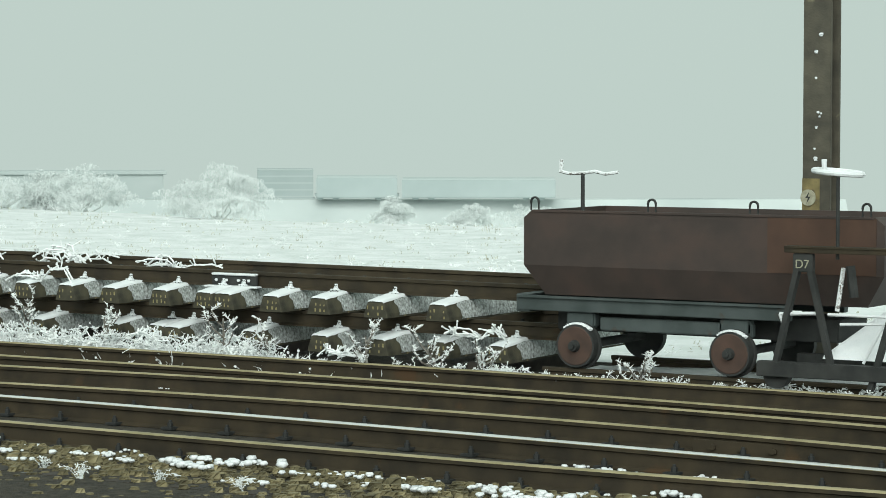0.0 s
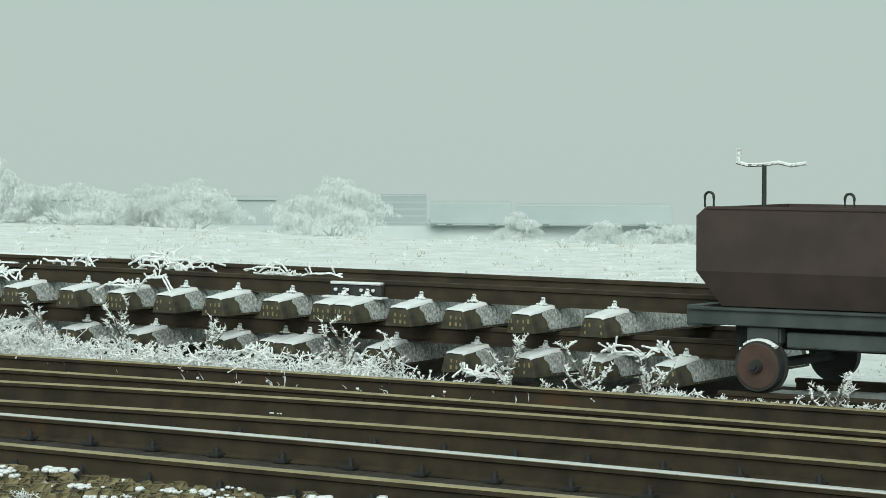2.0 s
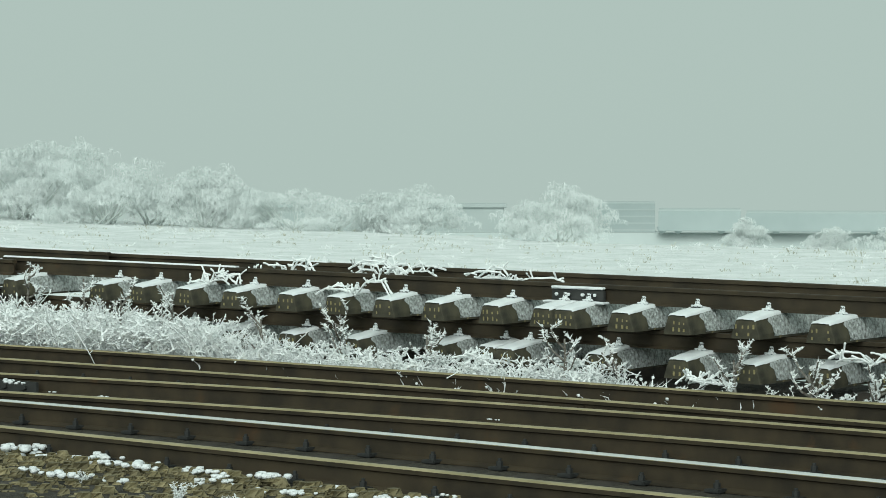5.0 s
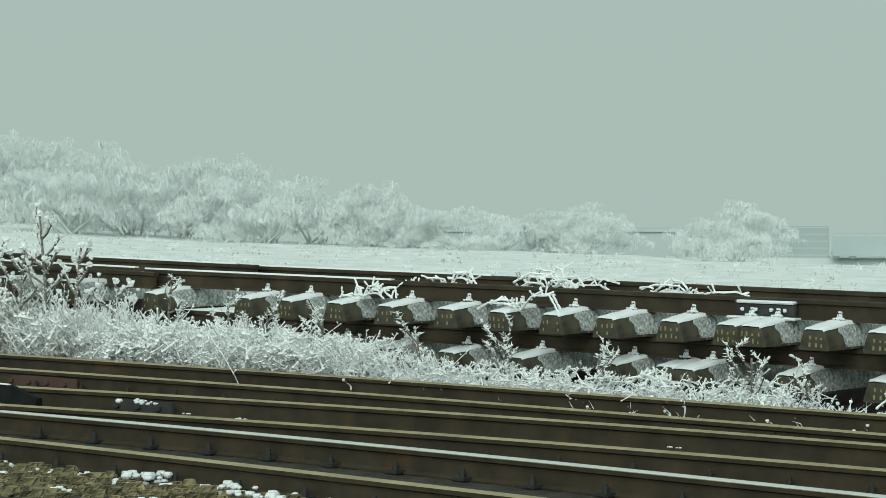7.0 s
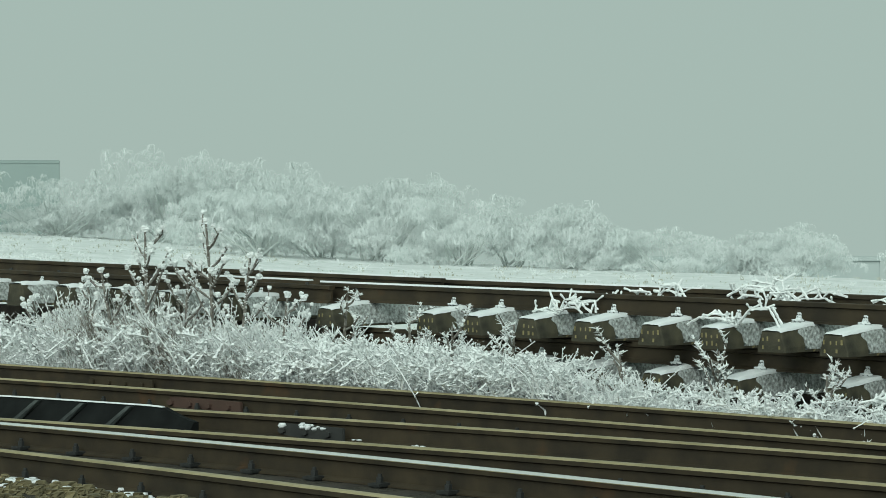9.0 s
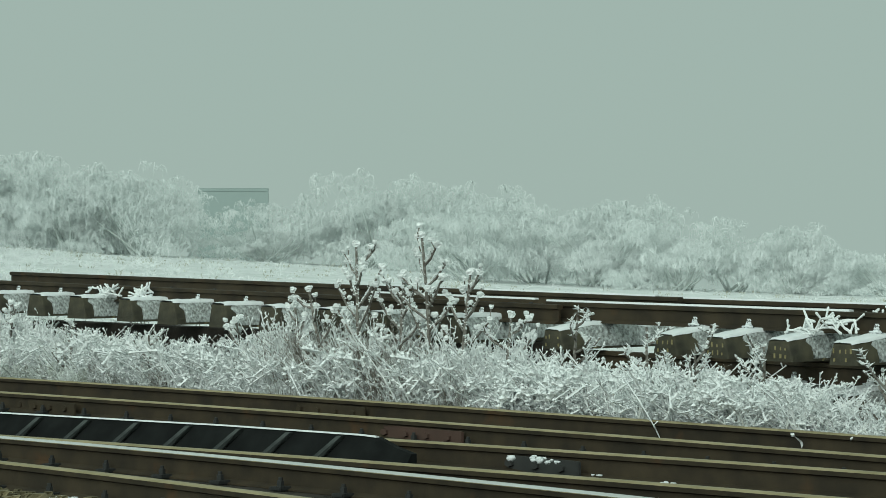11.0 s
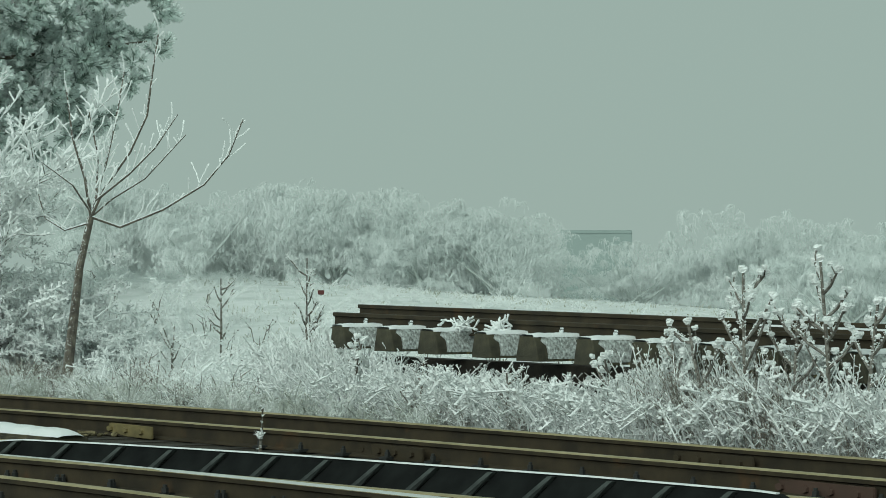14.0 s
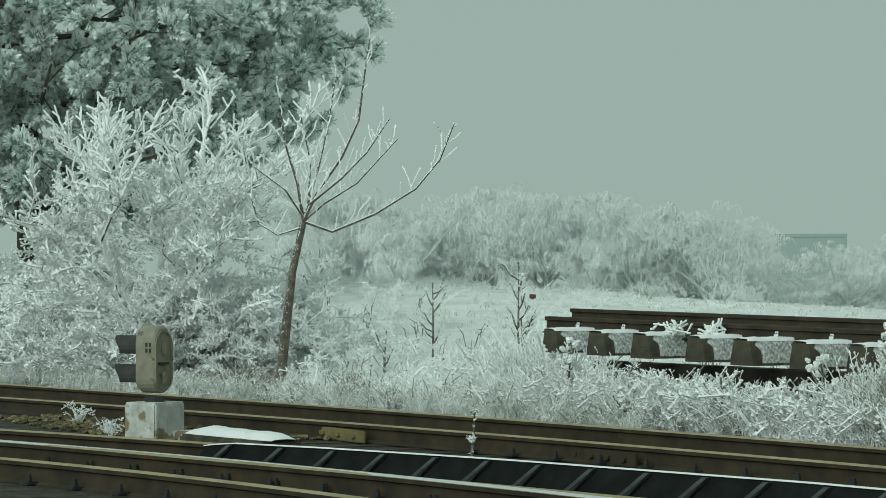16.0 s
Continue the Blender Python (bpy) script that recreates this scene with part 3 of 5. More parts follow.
def build_wagon():
    w = thing("spoil_wagon", -7.7, 18.5, 0.0, "small two-axle spoil wagon with a rusted steel hopper", "wagon")
    # hopper: sloping ends and sides below, upright above, cut corners at the rim
    x0, x1, y0, y1 = -1.91, 1.93, -0.76, 0.76
    levels = [(0.735, 0.20, 0.09), (1.03, 0.0, 0.0), (1.50, 0.0, 0.0), (1.575, 0.09, 0.0)]
    vs = []
    for z, ex, ey in levels:
        vs += [(x0 + ex, y0 + ey, z), (x1 - ex, y0 + ey, z), (x1 - ex, y1 - ey, z), (x0 + ex, y1 - ey, z)]
    for z, ex, ey in ((1.575, 0.13, 0.04), (1.06, 0.05, 0.04), (0.80, 0.24, 0.14)):
        vs += [(x0 + ex, y0 + ey, z), (x1 - ex, y0 + ey, z), (x1 - ex, y1 - ey, z), (x0 + ex, y1 - ey, z)]
    fs = [(3, 2, 1, 0), (24, 25, 26, 27)]
    for i in range(6):
        fs += [(i * 4 + j, i * 4 + (j + 1) % 4, i * 4 + 4 + (j + 1) % 4, i * 4 + 4 + j) for j in range(4)]
    hop = from_lists("hopper", vs, fs, M_TANK, w, "dark brown rusted sheet steel")
    b = bmesh.new()
    box(b, 0.75, 1.85, -0.7655, -0.7615, 1.035, 1.565)
    part("side_plate", b, M_TANK_RED, hop, "redder rusted plate")
    b = bmesh.new()
    box(b, x0 + 0.1, x1 - 0.1, y0 - 0.012, y0 + 0.03, 1.557, 1.582, 0.004)
    part("rim", b, M_TANK, hop)
    vs, fs, rng = [], [], random.Random(3)
    for i in range(40):
        blob(vs, fs, (rng.uniform(-1.6, 1.6), rng.uniform(-0.5, 0.5), 1.28), rng.uniform(0.12, 0.25), rng, 0.4)
    from_lists("snow_load", vs, fs, M_SNOW, hop)
    for x in (-1.84, -0.53, 0.56, 1.71):
        b = bmesh.new()
        loop(b, (x, -0.66, 1.57), 0.085, 0.13, 0.012)
        part("lifting_eye", b, M_IRON, w)
    # under-frame
    for y in (-0.72, 0.60):
        b = bmesh.new()
        box(b, -2.0, 0.95, y, y + 0.10, 0.575, 0.715, 0.006)
        box(b, -2.0, 0.95, y - 0.03, y + 0.03, 0.70, 0.725, 0.004)
        part("side_beam", b, M_FRAME, w, "dark grey-green painted steel")
    b = bmesh.new()
    box(b, -2.03, -1.87, -0.705, 0.685, 0.555, 0.735, 0.008)
    part("end_beam", b, M_FRAME, w)
    b = bmesh.new()
    box(b, -1.75, 1.3, -0.35, 0.35, 0.36, 0.58, 0.01)
    part("floor_pan", b, M_IRON, w)
    b = bmesh.new()
    box(b, -1.1, 0.55, -0.66, -0.58, 0.40, 0.53, 0.01)
    part("brake_beam", b, M_FRAME, w)
    for x in (-1.31, 0.37):
        b = bmesh.new()
        disc(b, (x, 0, 0.245), (0, 1, 0), 0.045, 1.6, 14)
        part("axle", b, M_IRON, w)
        b = bmesh.new()
        box(b, x - 0.16, x + 0.16, -0.68, -0.56, 0.42, 0.58, 0.02)
        part("axle_guard", b, M_FRAME, w)
        for y in (-0.73, 0.73):
            s = 1 if y > 0 else -1
            b = bmesh.new()
            disc(b, (x, y, 0.245), (0, 1, 0), 0.212, 0.11, 36)
            disc(b, (x, y - s * 0.055, 0.245), (0, 1, 0), 0.235, 0.03, 36)
            wheel = part("wheel", b, M_IRON, w)
            b = bmesh.new()
            disc(b, (x, y + s * 0.056, 0.245), (0, s, 0), 0.2, 0.012, 36, 0.185)
            part("wheel_face", b, M_WHEEL, wheel, "red-brown rusted wheel disc")
            b = bmesh.new()
            disc(b, (x, y + s * 0.085, 0.245), (0, s, 0), 0.062, 0.06, 20, 0.05)
            disc(b, (x, y + s * 0.125, 0.245), (0, s, 0), 0.028, 0.03, 10)
            part("hub", b, M_IRON, wheel)
            vs, fs, rng = [], [], random.Random(11)
            for i in range(13):
                t = math.radians(52 + 76 * i / 12)
                blob(vs, fs, (x + 0.213 * math.cos(t), y, 0.245 + 0.213 * math.sin(t)), 0.035, rng, 0.7)
            from_lists("wheel_snow", vs, fs, M_SNOW, wheel)
    # brake column with its cross handle
    b = bmesh.new()
    beam(b, (-1.66, 0.0, 1.2), (-1.66, 0.0, 1.93), 0.045, 0.04, 10)
    part("brake_column", b, M_IRON, w)
    vs, fs = [], []
    tube(vs, fs, [(-1.93, 0, 1.95), (-1.82, 0, 1.925), (-1.66, 0, 1.93), (-1.52, 0, 1.95), (-1.40, 0, 1.925), (-1.25, 0, 1.945)], [0.018] * 6, 7)
    tube(vs, fs, [(-1.91, 0, 1.94), (-1.91, 0, 2.07)], [0.02, 0.022], 7)
    from_lists("brake_handle", vs, fs, M_TWIG, w, "bent handle coated in frost")
    return w


build_wagon()


def build_trolley():
    """The A-frame lifting trolley beside the wagon."""
    w = thing("lifting_trolley", -5.9, 17.35, 0.0, "rusty A-frame rail trolley with snow on its bars", "trolley")
    b = bmesh.new()
    box(b, -0.68, 1.6, -0.05, 0.07, 1.255, 1.315, 0.004)
    box(b, -0.68, 1.6, -0.06, 0.09, 1.30, 1.318, 0.002)
    part("top_bar", b, M_RUST, w)
    b = bmesh.new()
    beam(b, (-0.54, 0, 1.2), (-0.80, 0, 0.12), 0.075, 0.05)
    part("leg", b, M_IRON, w)
    b = bmesh.new()
    beam(b, (-0.46, 0, 1.2), (-0.2, 0, 0.12), 0.065, 0.05)
    part("leg", b, M_IRON, w)
    b = bmesh.new()
    beam(b, (0.52, 0, 1.25), (0.16, 0, 0.0), 0.065, 0.05)
    part("leg", b, M_IRON, w)
    b = bmesh.new()
    box(b, -0.60, -0.40, -0.035, 0.03, 1.08, 1.25, 0.008)
    gus = part("gusset_plate", b, M_IRON, w)
    cu = bpy.data.curves.new("painted_mark", "FONT")
    cu.body, cu.size, cu.extrude = "D7", 0.115, 0.002
    tmp = bpy.data.objects.new("tmp", cu)
    scene.collection.objects.link(tmp)
    me = bpy.data.meshes.new_from_object(tmp.evaluated_get(bpy.context.evaluated_depsgraph_get()))
    bpy.data.objects.remove(tmp)
    me.materials.clear()
    me.materials.append(M_PALEMARK)
    mk = new("painted_mark", me)
    mk.parent, mk.matrix_basis = gus, pose(-0.575, -0.039, 1.115, 90, 0, 0)
    b = bmesh.new()
    box(b, -0.95, 1.6, -0.06, 0.06, 0.10, 0.24, 0.006)
    part("sill", b, M_IRON, w)
    b = bmesh.new()
    box(b, -0.95, 1.6, 0.85, 0.97, 0.12, 0.24, 0.006)
    part("sill", b, M_IRON, w)
    for x in (-0.78, 0.55):
        b = bmesh.new()
        disc(b, (x, 0.05, 0.115), (0, 1, 0), 0.13, 0.09, 24)
        part("wheel", b, M_IRON, w)
    # snowy bracing and sheet
    vs = [(-0.42, 0.25, 0.26), (0.35, 0.25, 0.26), (0.62, 0.45, 0.66), (0.05, 0.55, 0.66), (-0.42, 0.29, 0.29), (0.35, 0.29, 0.29), (0.62, 0.49, 0.69), (0.05, 0.59, 0.69)]
    fs = [(0, 3, 2, 1), (4, 5, 6, 7), (0, 1, 5, 4), (1, 2, 6, 5), (2, 3, 7, 6), (3, 0, 4, 7)]
    from_lists("snowy_sheet", vs, fs, M_SNOW, w, "sloping sheet under smooth snow")
    for a, c, r, mat in (((-0.75, 0.02, 0.68), (-0.35, 0.02, 0.70), 0.035, M_SNOW), ((-0.28, 0.05, 0.69), (1.2, 0.05, 0.69), 0.03, M_SNOW), ((-0.75, 0.02, 0.68), (-0.70, 0.02, 0.55), 0.03, M_SNOW), ((-0.16, 0.12, 1.12), (-0.22, 0.12, 0.72), 0.045, M_TWIG), ((-0.10, 0.14, 1.14), (-0.06, 0.14, 0.85), 0.09, M_IRON), ((-0.18, 0.1, 0.6), (0.28, 0.1, 0.62), 0.03, M_SNOW), ((0.25, 0.1, 0.62), (0.05, 0.1, 0.25), 0.03, M_SNOW)):
        b = bmesh.new()
        beam(b, a, c, r, r, 7)
        part("brace", b, mat, w)
    # hand wheel on its spindle
    b = bmesh.new()
    beam(b, (-0.19, 0.05, 1.2), (-0.19, 0.05, 1.98), 0.035, 0.035, 9)
    part("spindle", b, M_IRON, w)
    vs, fs = [], []
    ring = [(-0.19 + 0.225 * math.cos(t), 0.05 + 0.225 * math.sin(t), 2.0 - 0.02 * math.cos(t)) for t in np.linspace(0, 2 * math.pi, 25)]
    tube(vs, fs, ring, [0.026] * 25, 8)
    for t in (0.3, 2.4, 4.5):
        tube(vs, fs, [(-0.19, 0.05, 1.985), (-0.19 + 0.22 * math.cos(t), 0.05 + 0.22 * math.sin(t), 2.0)], [0.018, 0.018], 6)
    tube(vs, fs, [(-0.33, 0.05, 2.0), (-0.33, 0.05, 2.12)], [0.022, 0.026], 7)
    from_lists("hand_wheel", vs, fs, M_SNOW, w, "hand wheel thick with frost")
    return w


build_trolley()

# snow lying between and behind the siding rails
vs, fs = [], []
for i in range(70):
    for j in range(12):
        x, y = -9.6 + 0.2 * i, 17.86 + 0.22 * j
        edge = 0.0 if i in (0, 69) or j in (0, 11) else 1.0
        vs.append((x, y, -0.2 + edge * (0.12 + 0.06 * noise.noise(Vector((x * 1.8, y * 2.2, 4))))))
for i in range(69):
    fs += [(i * 12 + j, i * 12 + 12 + j, i * 12 + 13 + j, i * 12 + j + 1) for j in range(11)]
drift = from_lists("snow_layer", vs, fs, M_SNOW)
for q in drift.data.polygons:
    q.use_smooth = True
tagged(drift, "uneven layer of snow on the siding under the wagon", "snow", kind="structure")

# track under the wagon
vs, fs = sweep([(x, 17.78, 0.02) for x in np.arange(-9.4, 12, 1.0)], RAIL_PROFILE)
tagged(from_lists("siding_rail", vs, fs, M_RUST), "low rusty siding rail in snow under the wagon", "rail", "siding rails")
vs, fs = sweep([(x, 19.23, 0.02) for x in np.arange(-9.4, 12, 1.0)], RAIL_PROFILE)
tagged(from_lists("siding_rail", vs, fs, M_RUST), "low rusty siding rail in snow under the wagon", "rail", "siding rails")


# ---------------------------------------------------------------- mast
def build_mast():
    p = thing("overhead_line_mast", -7.62, 20.5, -0.2, "tall weathered brown line mast with a yellow warning disc", "mast")
    b = bmesh.new()
    box(b, -0.155, 0.155, -0.13, -0.09, 0, 8.5, 0.004)
    box(b, -0.155, 0.155, 0.09, 0.13, 0, 8.5, 0.004)
    box(b, 0.03, 0.07, -0.092, 0.092, 0, 8.5)
    part("post", b, M_POLE, p)
    b = bmesh.new()
    box(b, -0.158, 0.04, -0.134, -0.13, 1.5, 2.06, 0.001)
    band = part("paint_band", b, M_YELLOW, p, "faded yellow paint")
    b = bmesh.new()
    disc(b, (-0.085, -0.142, 1.86), (0, 1, 0), 0.085, 0.012, 30)
    sign = part("warning_disc", b, M_PALEMARK, p, "pale round plate with a lightning bolt")
    vs = [(-0.07, -0.150, 1.925), (-0.115, -0.150, 1.855), (-0.085, -0.150, 1.86), (-0.10, -0.150, 1.795), (-0.055, -0.150, 1.872), (-0.083, -0.150, 1.868)]
    vs += [(x, -0.1485, z) for x, _, z in vs]
    fs = [(0, 1, 2, 5), (5, 2, 3, 4), (6, 7, 8, 11), (11, 8, 9, 10)]
    from_lists("lightning_bolt", vs, fs, M_IRON, sign)
    vs, fs, rng = [], [], random.Random(4)
    for i in range(26):
        blob(vs, fs, (rng.uniform(-0.02, 0.06), -0.135, rng.uniform(2.2, 6.0)), rng.uniform(0.012, 0.03), rng)
    from_lists("rime_spots", vs, fs, M_SNOW, p)
    return p


build_mast()


# ---------------------------------------------------------------- dwarf signal, ribbed guard, slab
def build_signal():
    s = thing("dwarf_signal", -30.18, 13.28, -0.18, "beige two-lamp dwarf signal on a whitewashed concrete block", "signal", rz=32)
    b = bmesh.new()
    box(b, -0.22, 0.22, -0.27, 0.27, 0, 0.38, 0.02)
    part("base_block", b, M_WHITEWASH, s, "flaking whitewashed concrete")
    b = bmesh.new()
    box(b, 0.2, 0.42, 0.05, 0.36, 0, 0.10, 0.012)
    part("cable_box", b, M_WHITEWASH, s)
    b = bmesh.new()
    disc(b, (0.0, 0.0, 0.40), (0, 0, 1), 0.11, 0.07, 20)
    part("foot", b, M_IRON, s)
    # upright casing with round ends
    prof = [(0.165 * math.cos(t), 0.215 + 0.155 * math.sin(t)) for t in np.linspace(0, math.pi, 11)] + [(0.165 * math.cos(t), -0.155 + 0.13 * math.sin(t)) for t in np.linspace(math.pi, 2 * math.pi, 11)]
    vs, k = [], len(prof)
    for x, g in ((-0.14, 0.97), (-0.12, 1.0), (0.10, 1.0), (0.125, 0.93)):
        vs += [(x, y * g, 0.75 + z * g) for y, z in prof]
    fs = [tuple(range(k)), tuple(range(3 * k, 4 * k))[::-1]]
    for i in range(3):
        fs += [(i * k + j, i * k + k + j, i * k + k + (j + 1) % k, i * k + (j + 1) % k) for j in range(k)]
    case = from_lists("casing", vs, fs, M_SIGNAL, s)
    b = bmesh.new()
    for j in range(k):
        p, q = prof[j], prof[(j + 1) % k]
        beam(b, (0.13, p[0] * 0.86, 0.75 + p[1] * 0.86), (0.13, q[0] * 0.86, 0.75 + q[1] * 0.86), 0.02)
    part("door_rim", b, M_SIGNAL, case)
    b = bmesh.new()
    box(b, 0.118, 0.165, -0.03, 0.04, 0.83, 0.95, 0.012)
    box(b, 0.118, 0.165, -0.03, 0.04, 0.56, 0.68, 0.012)
    part("lamp_cover", b, M_SIGNAL, case)
    b = bmesh.new()
    box(b, 0.118, 0.175, -0.10, 0.05, 0.745, 0.765, 0.004)
    box(b, -0.02, 0.03, 0.16, 0.195, 0.86, 0.93, 0.004)
    box(b, -0.02, 0.03, 0.16, 0.195, 0.58, 0.65, 0.004)
    part("latch", b, M_IRON, case)
    for z in (0.90, 0.62):
        vs, fs, n = [], [], 12
        for r in (0.125, 0.112):
            for x in (-0.13, -0.50):
                for i in range(n + 1):
                    t = math.radians(-25 + 230 * i / n)
                    cut = 0.0 if x > -0.2 else 0.12 * (1 - math.sin(max(0, min(math.pi, t))))
                    vs.append((x + cut, -0.03 + r * math.cos(t), z + r * math.sin(t)))
        m = n + 1
        for i in range(n):
            fs += [(i, i + 1, m + i + 1, m + i), (2 * m + i + 1, 2 * m + i, 3 * m + i, 3 * m + i + 1), (m + i, m + i + 1, 3 * m + i + 1, 3 * m + i)]
        from_lists("lamp_hood", vs, fs, M_IRON, s, "dark curved lamp hood")
    b = bmesh.new()
    for i in range(2):
        for j in range(2):
            box(b, 0.0 + 0.05 * i, 0.03 + 0.05 * i, -0.168, -0.164, 0.86 + 0.055 * j, 0.90 + 0.055 * j)
    part("plate_marks", b, M_IRON, case)
    return s


build_signal().scale = (0.85, 0.84, 0.97)


def guard_y(x):
    return float(np.interp(x, [-27.5, -25.4, -24.7, -23.4, -22.7, -20.77, -20.05, -18.59, -17.6], [11.5, 12.3, 12.6, 13.02, 13.22, 13.66, 13.83, 14.03, 14.12]))


def build_guard():
    g = thing("ribbed_guard_rail", -22.0, 13.5, 0.0, "black ribbed check-rail guard with a snowy top edge", "guard rail")
    o = Vector((22.0, -13.5, 0))
    xs = np.linspace(-25.85, -18.1, 46)

    def slope(u):
        return [tuple(Vector((x, guard_y(x) + u, -0.10 * smooth((x + 18.5) / 0.4) - 0.03 * smooth((-25.55 - x) / 0.3))) + o) for x in xs]

    vs, fs = sweep(slope(0.0), [(0.0, 0.06), (0.05, 0.06), (0.05, -0.17), (-0.16, -0.17), (-0.15, -0.14), (-0.02, 0.03)])
    from_lists("guard_body", vs, fs, M_BLACK, g)
    vs, fs = sweep(slope(0.0)[:-2], [(-0.012, 0.061), (0.02, 0.061), (0.018, 0.070), (-0.008, 0.069)])
    from_lists("snow_edge", vs, fs, M_SNOW, g)
    rib = None
    for x in np.arange(-25.6, -18.5, 0.52):
        if rib is None:
            # a raking web plate, its foot ahead of its head, a little paler than the guard body
            vs = [(-0.10, -0.20, -0.17), (-0.055, -0.20, -0.17), (-0.055, -0.215, -0.13), (-0.10, -0.215, -0.13), (0.085, -0.05, 0.052), (0.04, -0.05, 0.052), (0.04, 0.0, 0.05), (0.085, 0.0, 0.05)]
            fs = [(0, 1, 2, 3), (3, 2, 4, 5), (5, 4, 7, 6), (0, 3, 5, 6), (1, 7, 4, 2)]
            rib = from_lists("rib", vs, fs, M_RIB, g)
            r = rib
        else:
            r = twin(rib, "rib", g, Matrix())
        r.matrix_basis = Matrix.Translation(Vector((x, guard_y(x), 0)) + o) @ Matrix.Rotation(math.atan((guard_y(x + 0.1) - guard_y(x - 0.1)) / 0.2), 4, "Z")
    return g


build_guard()
b = bmesh.new()
box(b, -0.75, 0.75, -0.2, 0.2, -0.05, 0.06, 0.02)
slab = tagged(part("cable_trough_cover", b, M_CONCRETE), "long concrete cable cover beside the signal under snow", "cable cover")
slab.matrix_basis = pose(-28.45, 13.45, -0.12, 0, 0, 8)
vs, fs = [], []
for i in range(41):
    u = -0.78 + 1.56 * i / 40
    k = min(1.0, 4.0 * (0.79 - abs(u))) ** 0.5 * (1.0 - 0.75 * math.exp(-((u - 0.28) / 0.03) ** 2))
    for j in range(9):
        q = -1 + 2 * j / 8
        vs.append((u, q * 0.16 * (0.75 + 0.25 * k), 0.058 + 0.07 * k * (1 - q ** 4) * (1 + 0.25 * noise.noise(Vector((u * 5, q, 1))))))
for i in range(40):
    fs += [(i * 9 + j, i * 9 + j + 1, i * 9 + 10 + j, i * 9 + 9 + j) for j in range(8)]
sc = from_lists("snow_cover", vs, fs, M_SNOW, slab)
for q in sc.data.polygons:
    q.use_smooth = True
b = bmesh.new()
box(b, -0.3, 0.3, -0.012, 0.012, -0.14, -0.045, 0.004)
for i in range(4):
    disc(b, (-0.21 + 0.14 * i, -0.02, -0.09), (0, 1, 0), 0.022, 0.03, 6)
JOINT = bpy.data.meshes.new("rail_joint_plate")
b.to_mesh(JOINT)
for key, x, mat, lab in (("b", -29.4, M_YELLOW, "bolted rail joint plate with faded yellow paint"), ("b", -25.2, M_RUST, "brown rusted rail joint plate"), ("b", -20.2, M_WHEEL, "red-rusted bolted rail joint plate"), ("a", -23.0, M_RUST, "brown rusted rail joint plate"), ("b", -12.4, M_RUST, "brown rusted rail joint plate"), ("d", -5.2, M_RUST, "brown rusted rail joint plate"), ("c", -17.6, M_IRON, "dark iron joint plate")):
    me = JOINT.copy()
    me.materials.append(mat)
    o = tagged(new("rail_joint_plate", me), lab, "joint plate", "rail joint plates")
    o.matrix_basis = pose(x, rail_y(key, x) - 0.028, 0) @ Matrix.Diagonal((2.5 if mat is M_YELLOW else 1.9, 1, 1.2, 1))


# ---------------------------------------------------------------- plants under hoar frost
def grass(name, spots, label, seed, blades, mat=M_GRASS, thick=0.007):
    """Tufts at spots (x, y, height): curved blades with rime."""
    vs, fs, rng = [], [], random.Random(seed)
    for x, y, h in spots:
        z0 = ground_z(x, y) - 0.03
        for _ in range(blades):
            t, lean = rng.uniform(0, 6.283), rng.uniform(0.1, 0.75)
            hh, k = h * rng.uniform(0.45, 1.1), rng.uniform(0.6, 1.3) * thick
            dx, dy = math.cos(t) * lean * hh, math.sin(t) * lean * hh
            a = Vector((x + rng.uniform(-0.1, 0.1), y + rng.uniform(-0.1, 0.1), z0))
            m = a + Vector((dx * 0.35, dy * 0.35, hh * 0.62))
            e = a + Vector((dx, dy, hh * rng.uniform(0.75, 1.05)))
            spike(vs, fs, a, m, k * 0.7, k)
            spike(vs, fs, m, e, k)
            if rng.random() < 0.5:
                d = Vector((rng.uniform(-1, 1), rng.uniform(-1, 1), rng.uniform(0.1, 0.9))) * 0.28 * hh
                spike(vs, fs, m, m + d, k * 0.8)
            if rng.random() < 0.25:
                blob(vs, fs, tuple(e), k * 1.7, rng)
    return tagged(from_lists(name, vs, fs, mat), label, "grass", kind="stuff")


rng = random.Random(21)
spots = []
for _ in range(520):   # low rime along the far rail, by the wagon and the stack
    x = rng.uniform(-17.5, 0.0)
    spots.append((x, rng.uniform(17.3, 17.72), rng.choice((0.10, 0.14, 0.2)) * (1.35 if x < -12 else 1.0)))
for _ in range(190):
    x = rng.uniform(-18.5, -12.5)
    spots.append((x, rng.uniform(17.35, 17.75), rng.uniform(0.14, 0.3)))
grass("low_frosted_grass", spots, "low frosted grass along the rail, white with rime", 31, 9, M_FROST, 0.009)


def verge_height(x):
    return float(np.interp(x, [-31, -29.9, -28.7, -26, -25, -23, -21.3, -20, -18, -16, -14], [1.2, 1.12, 0.8, 0.74, 0.86, 0.88, 0.8, 0.8, 0.7, 0.5, 0.3]))


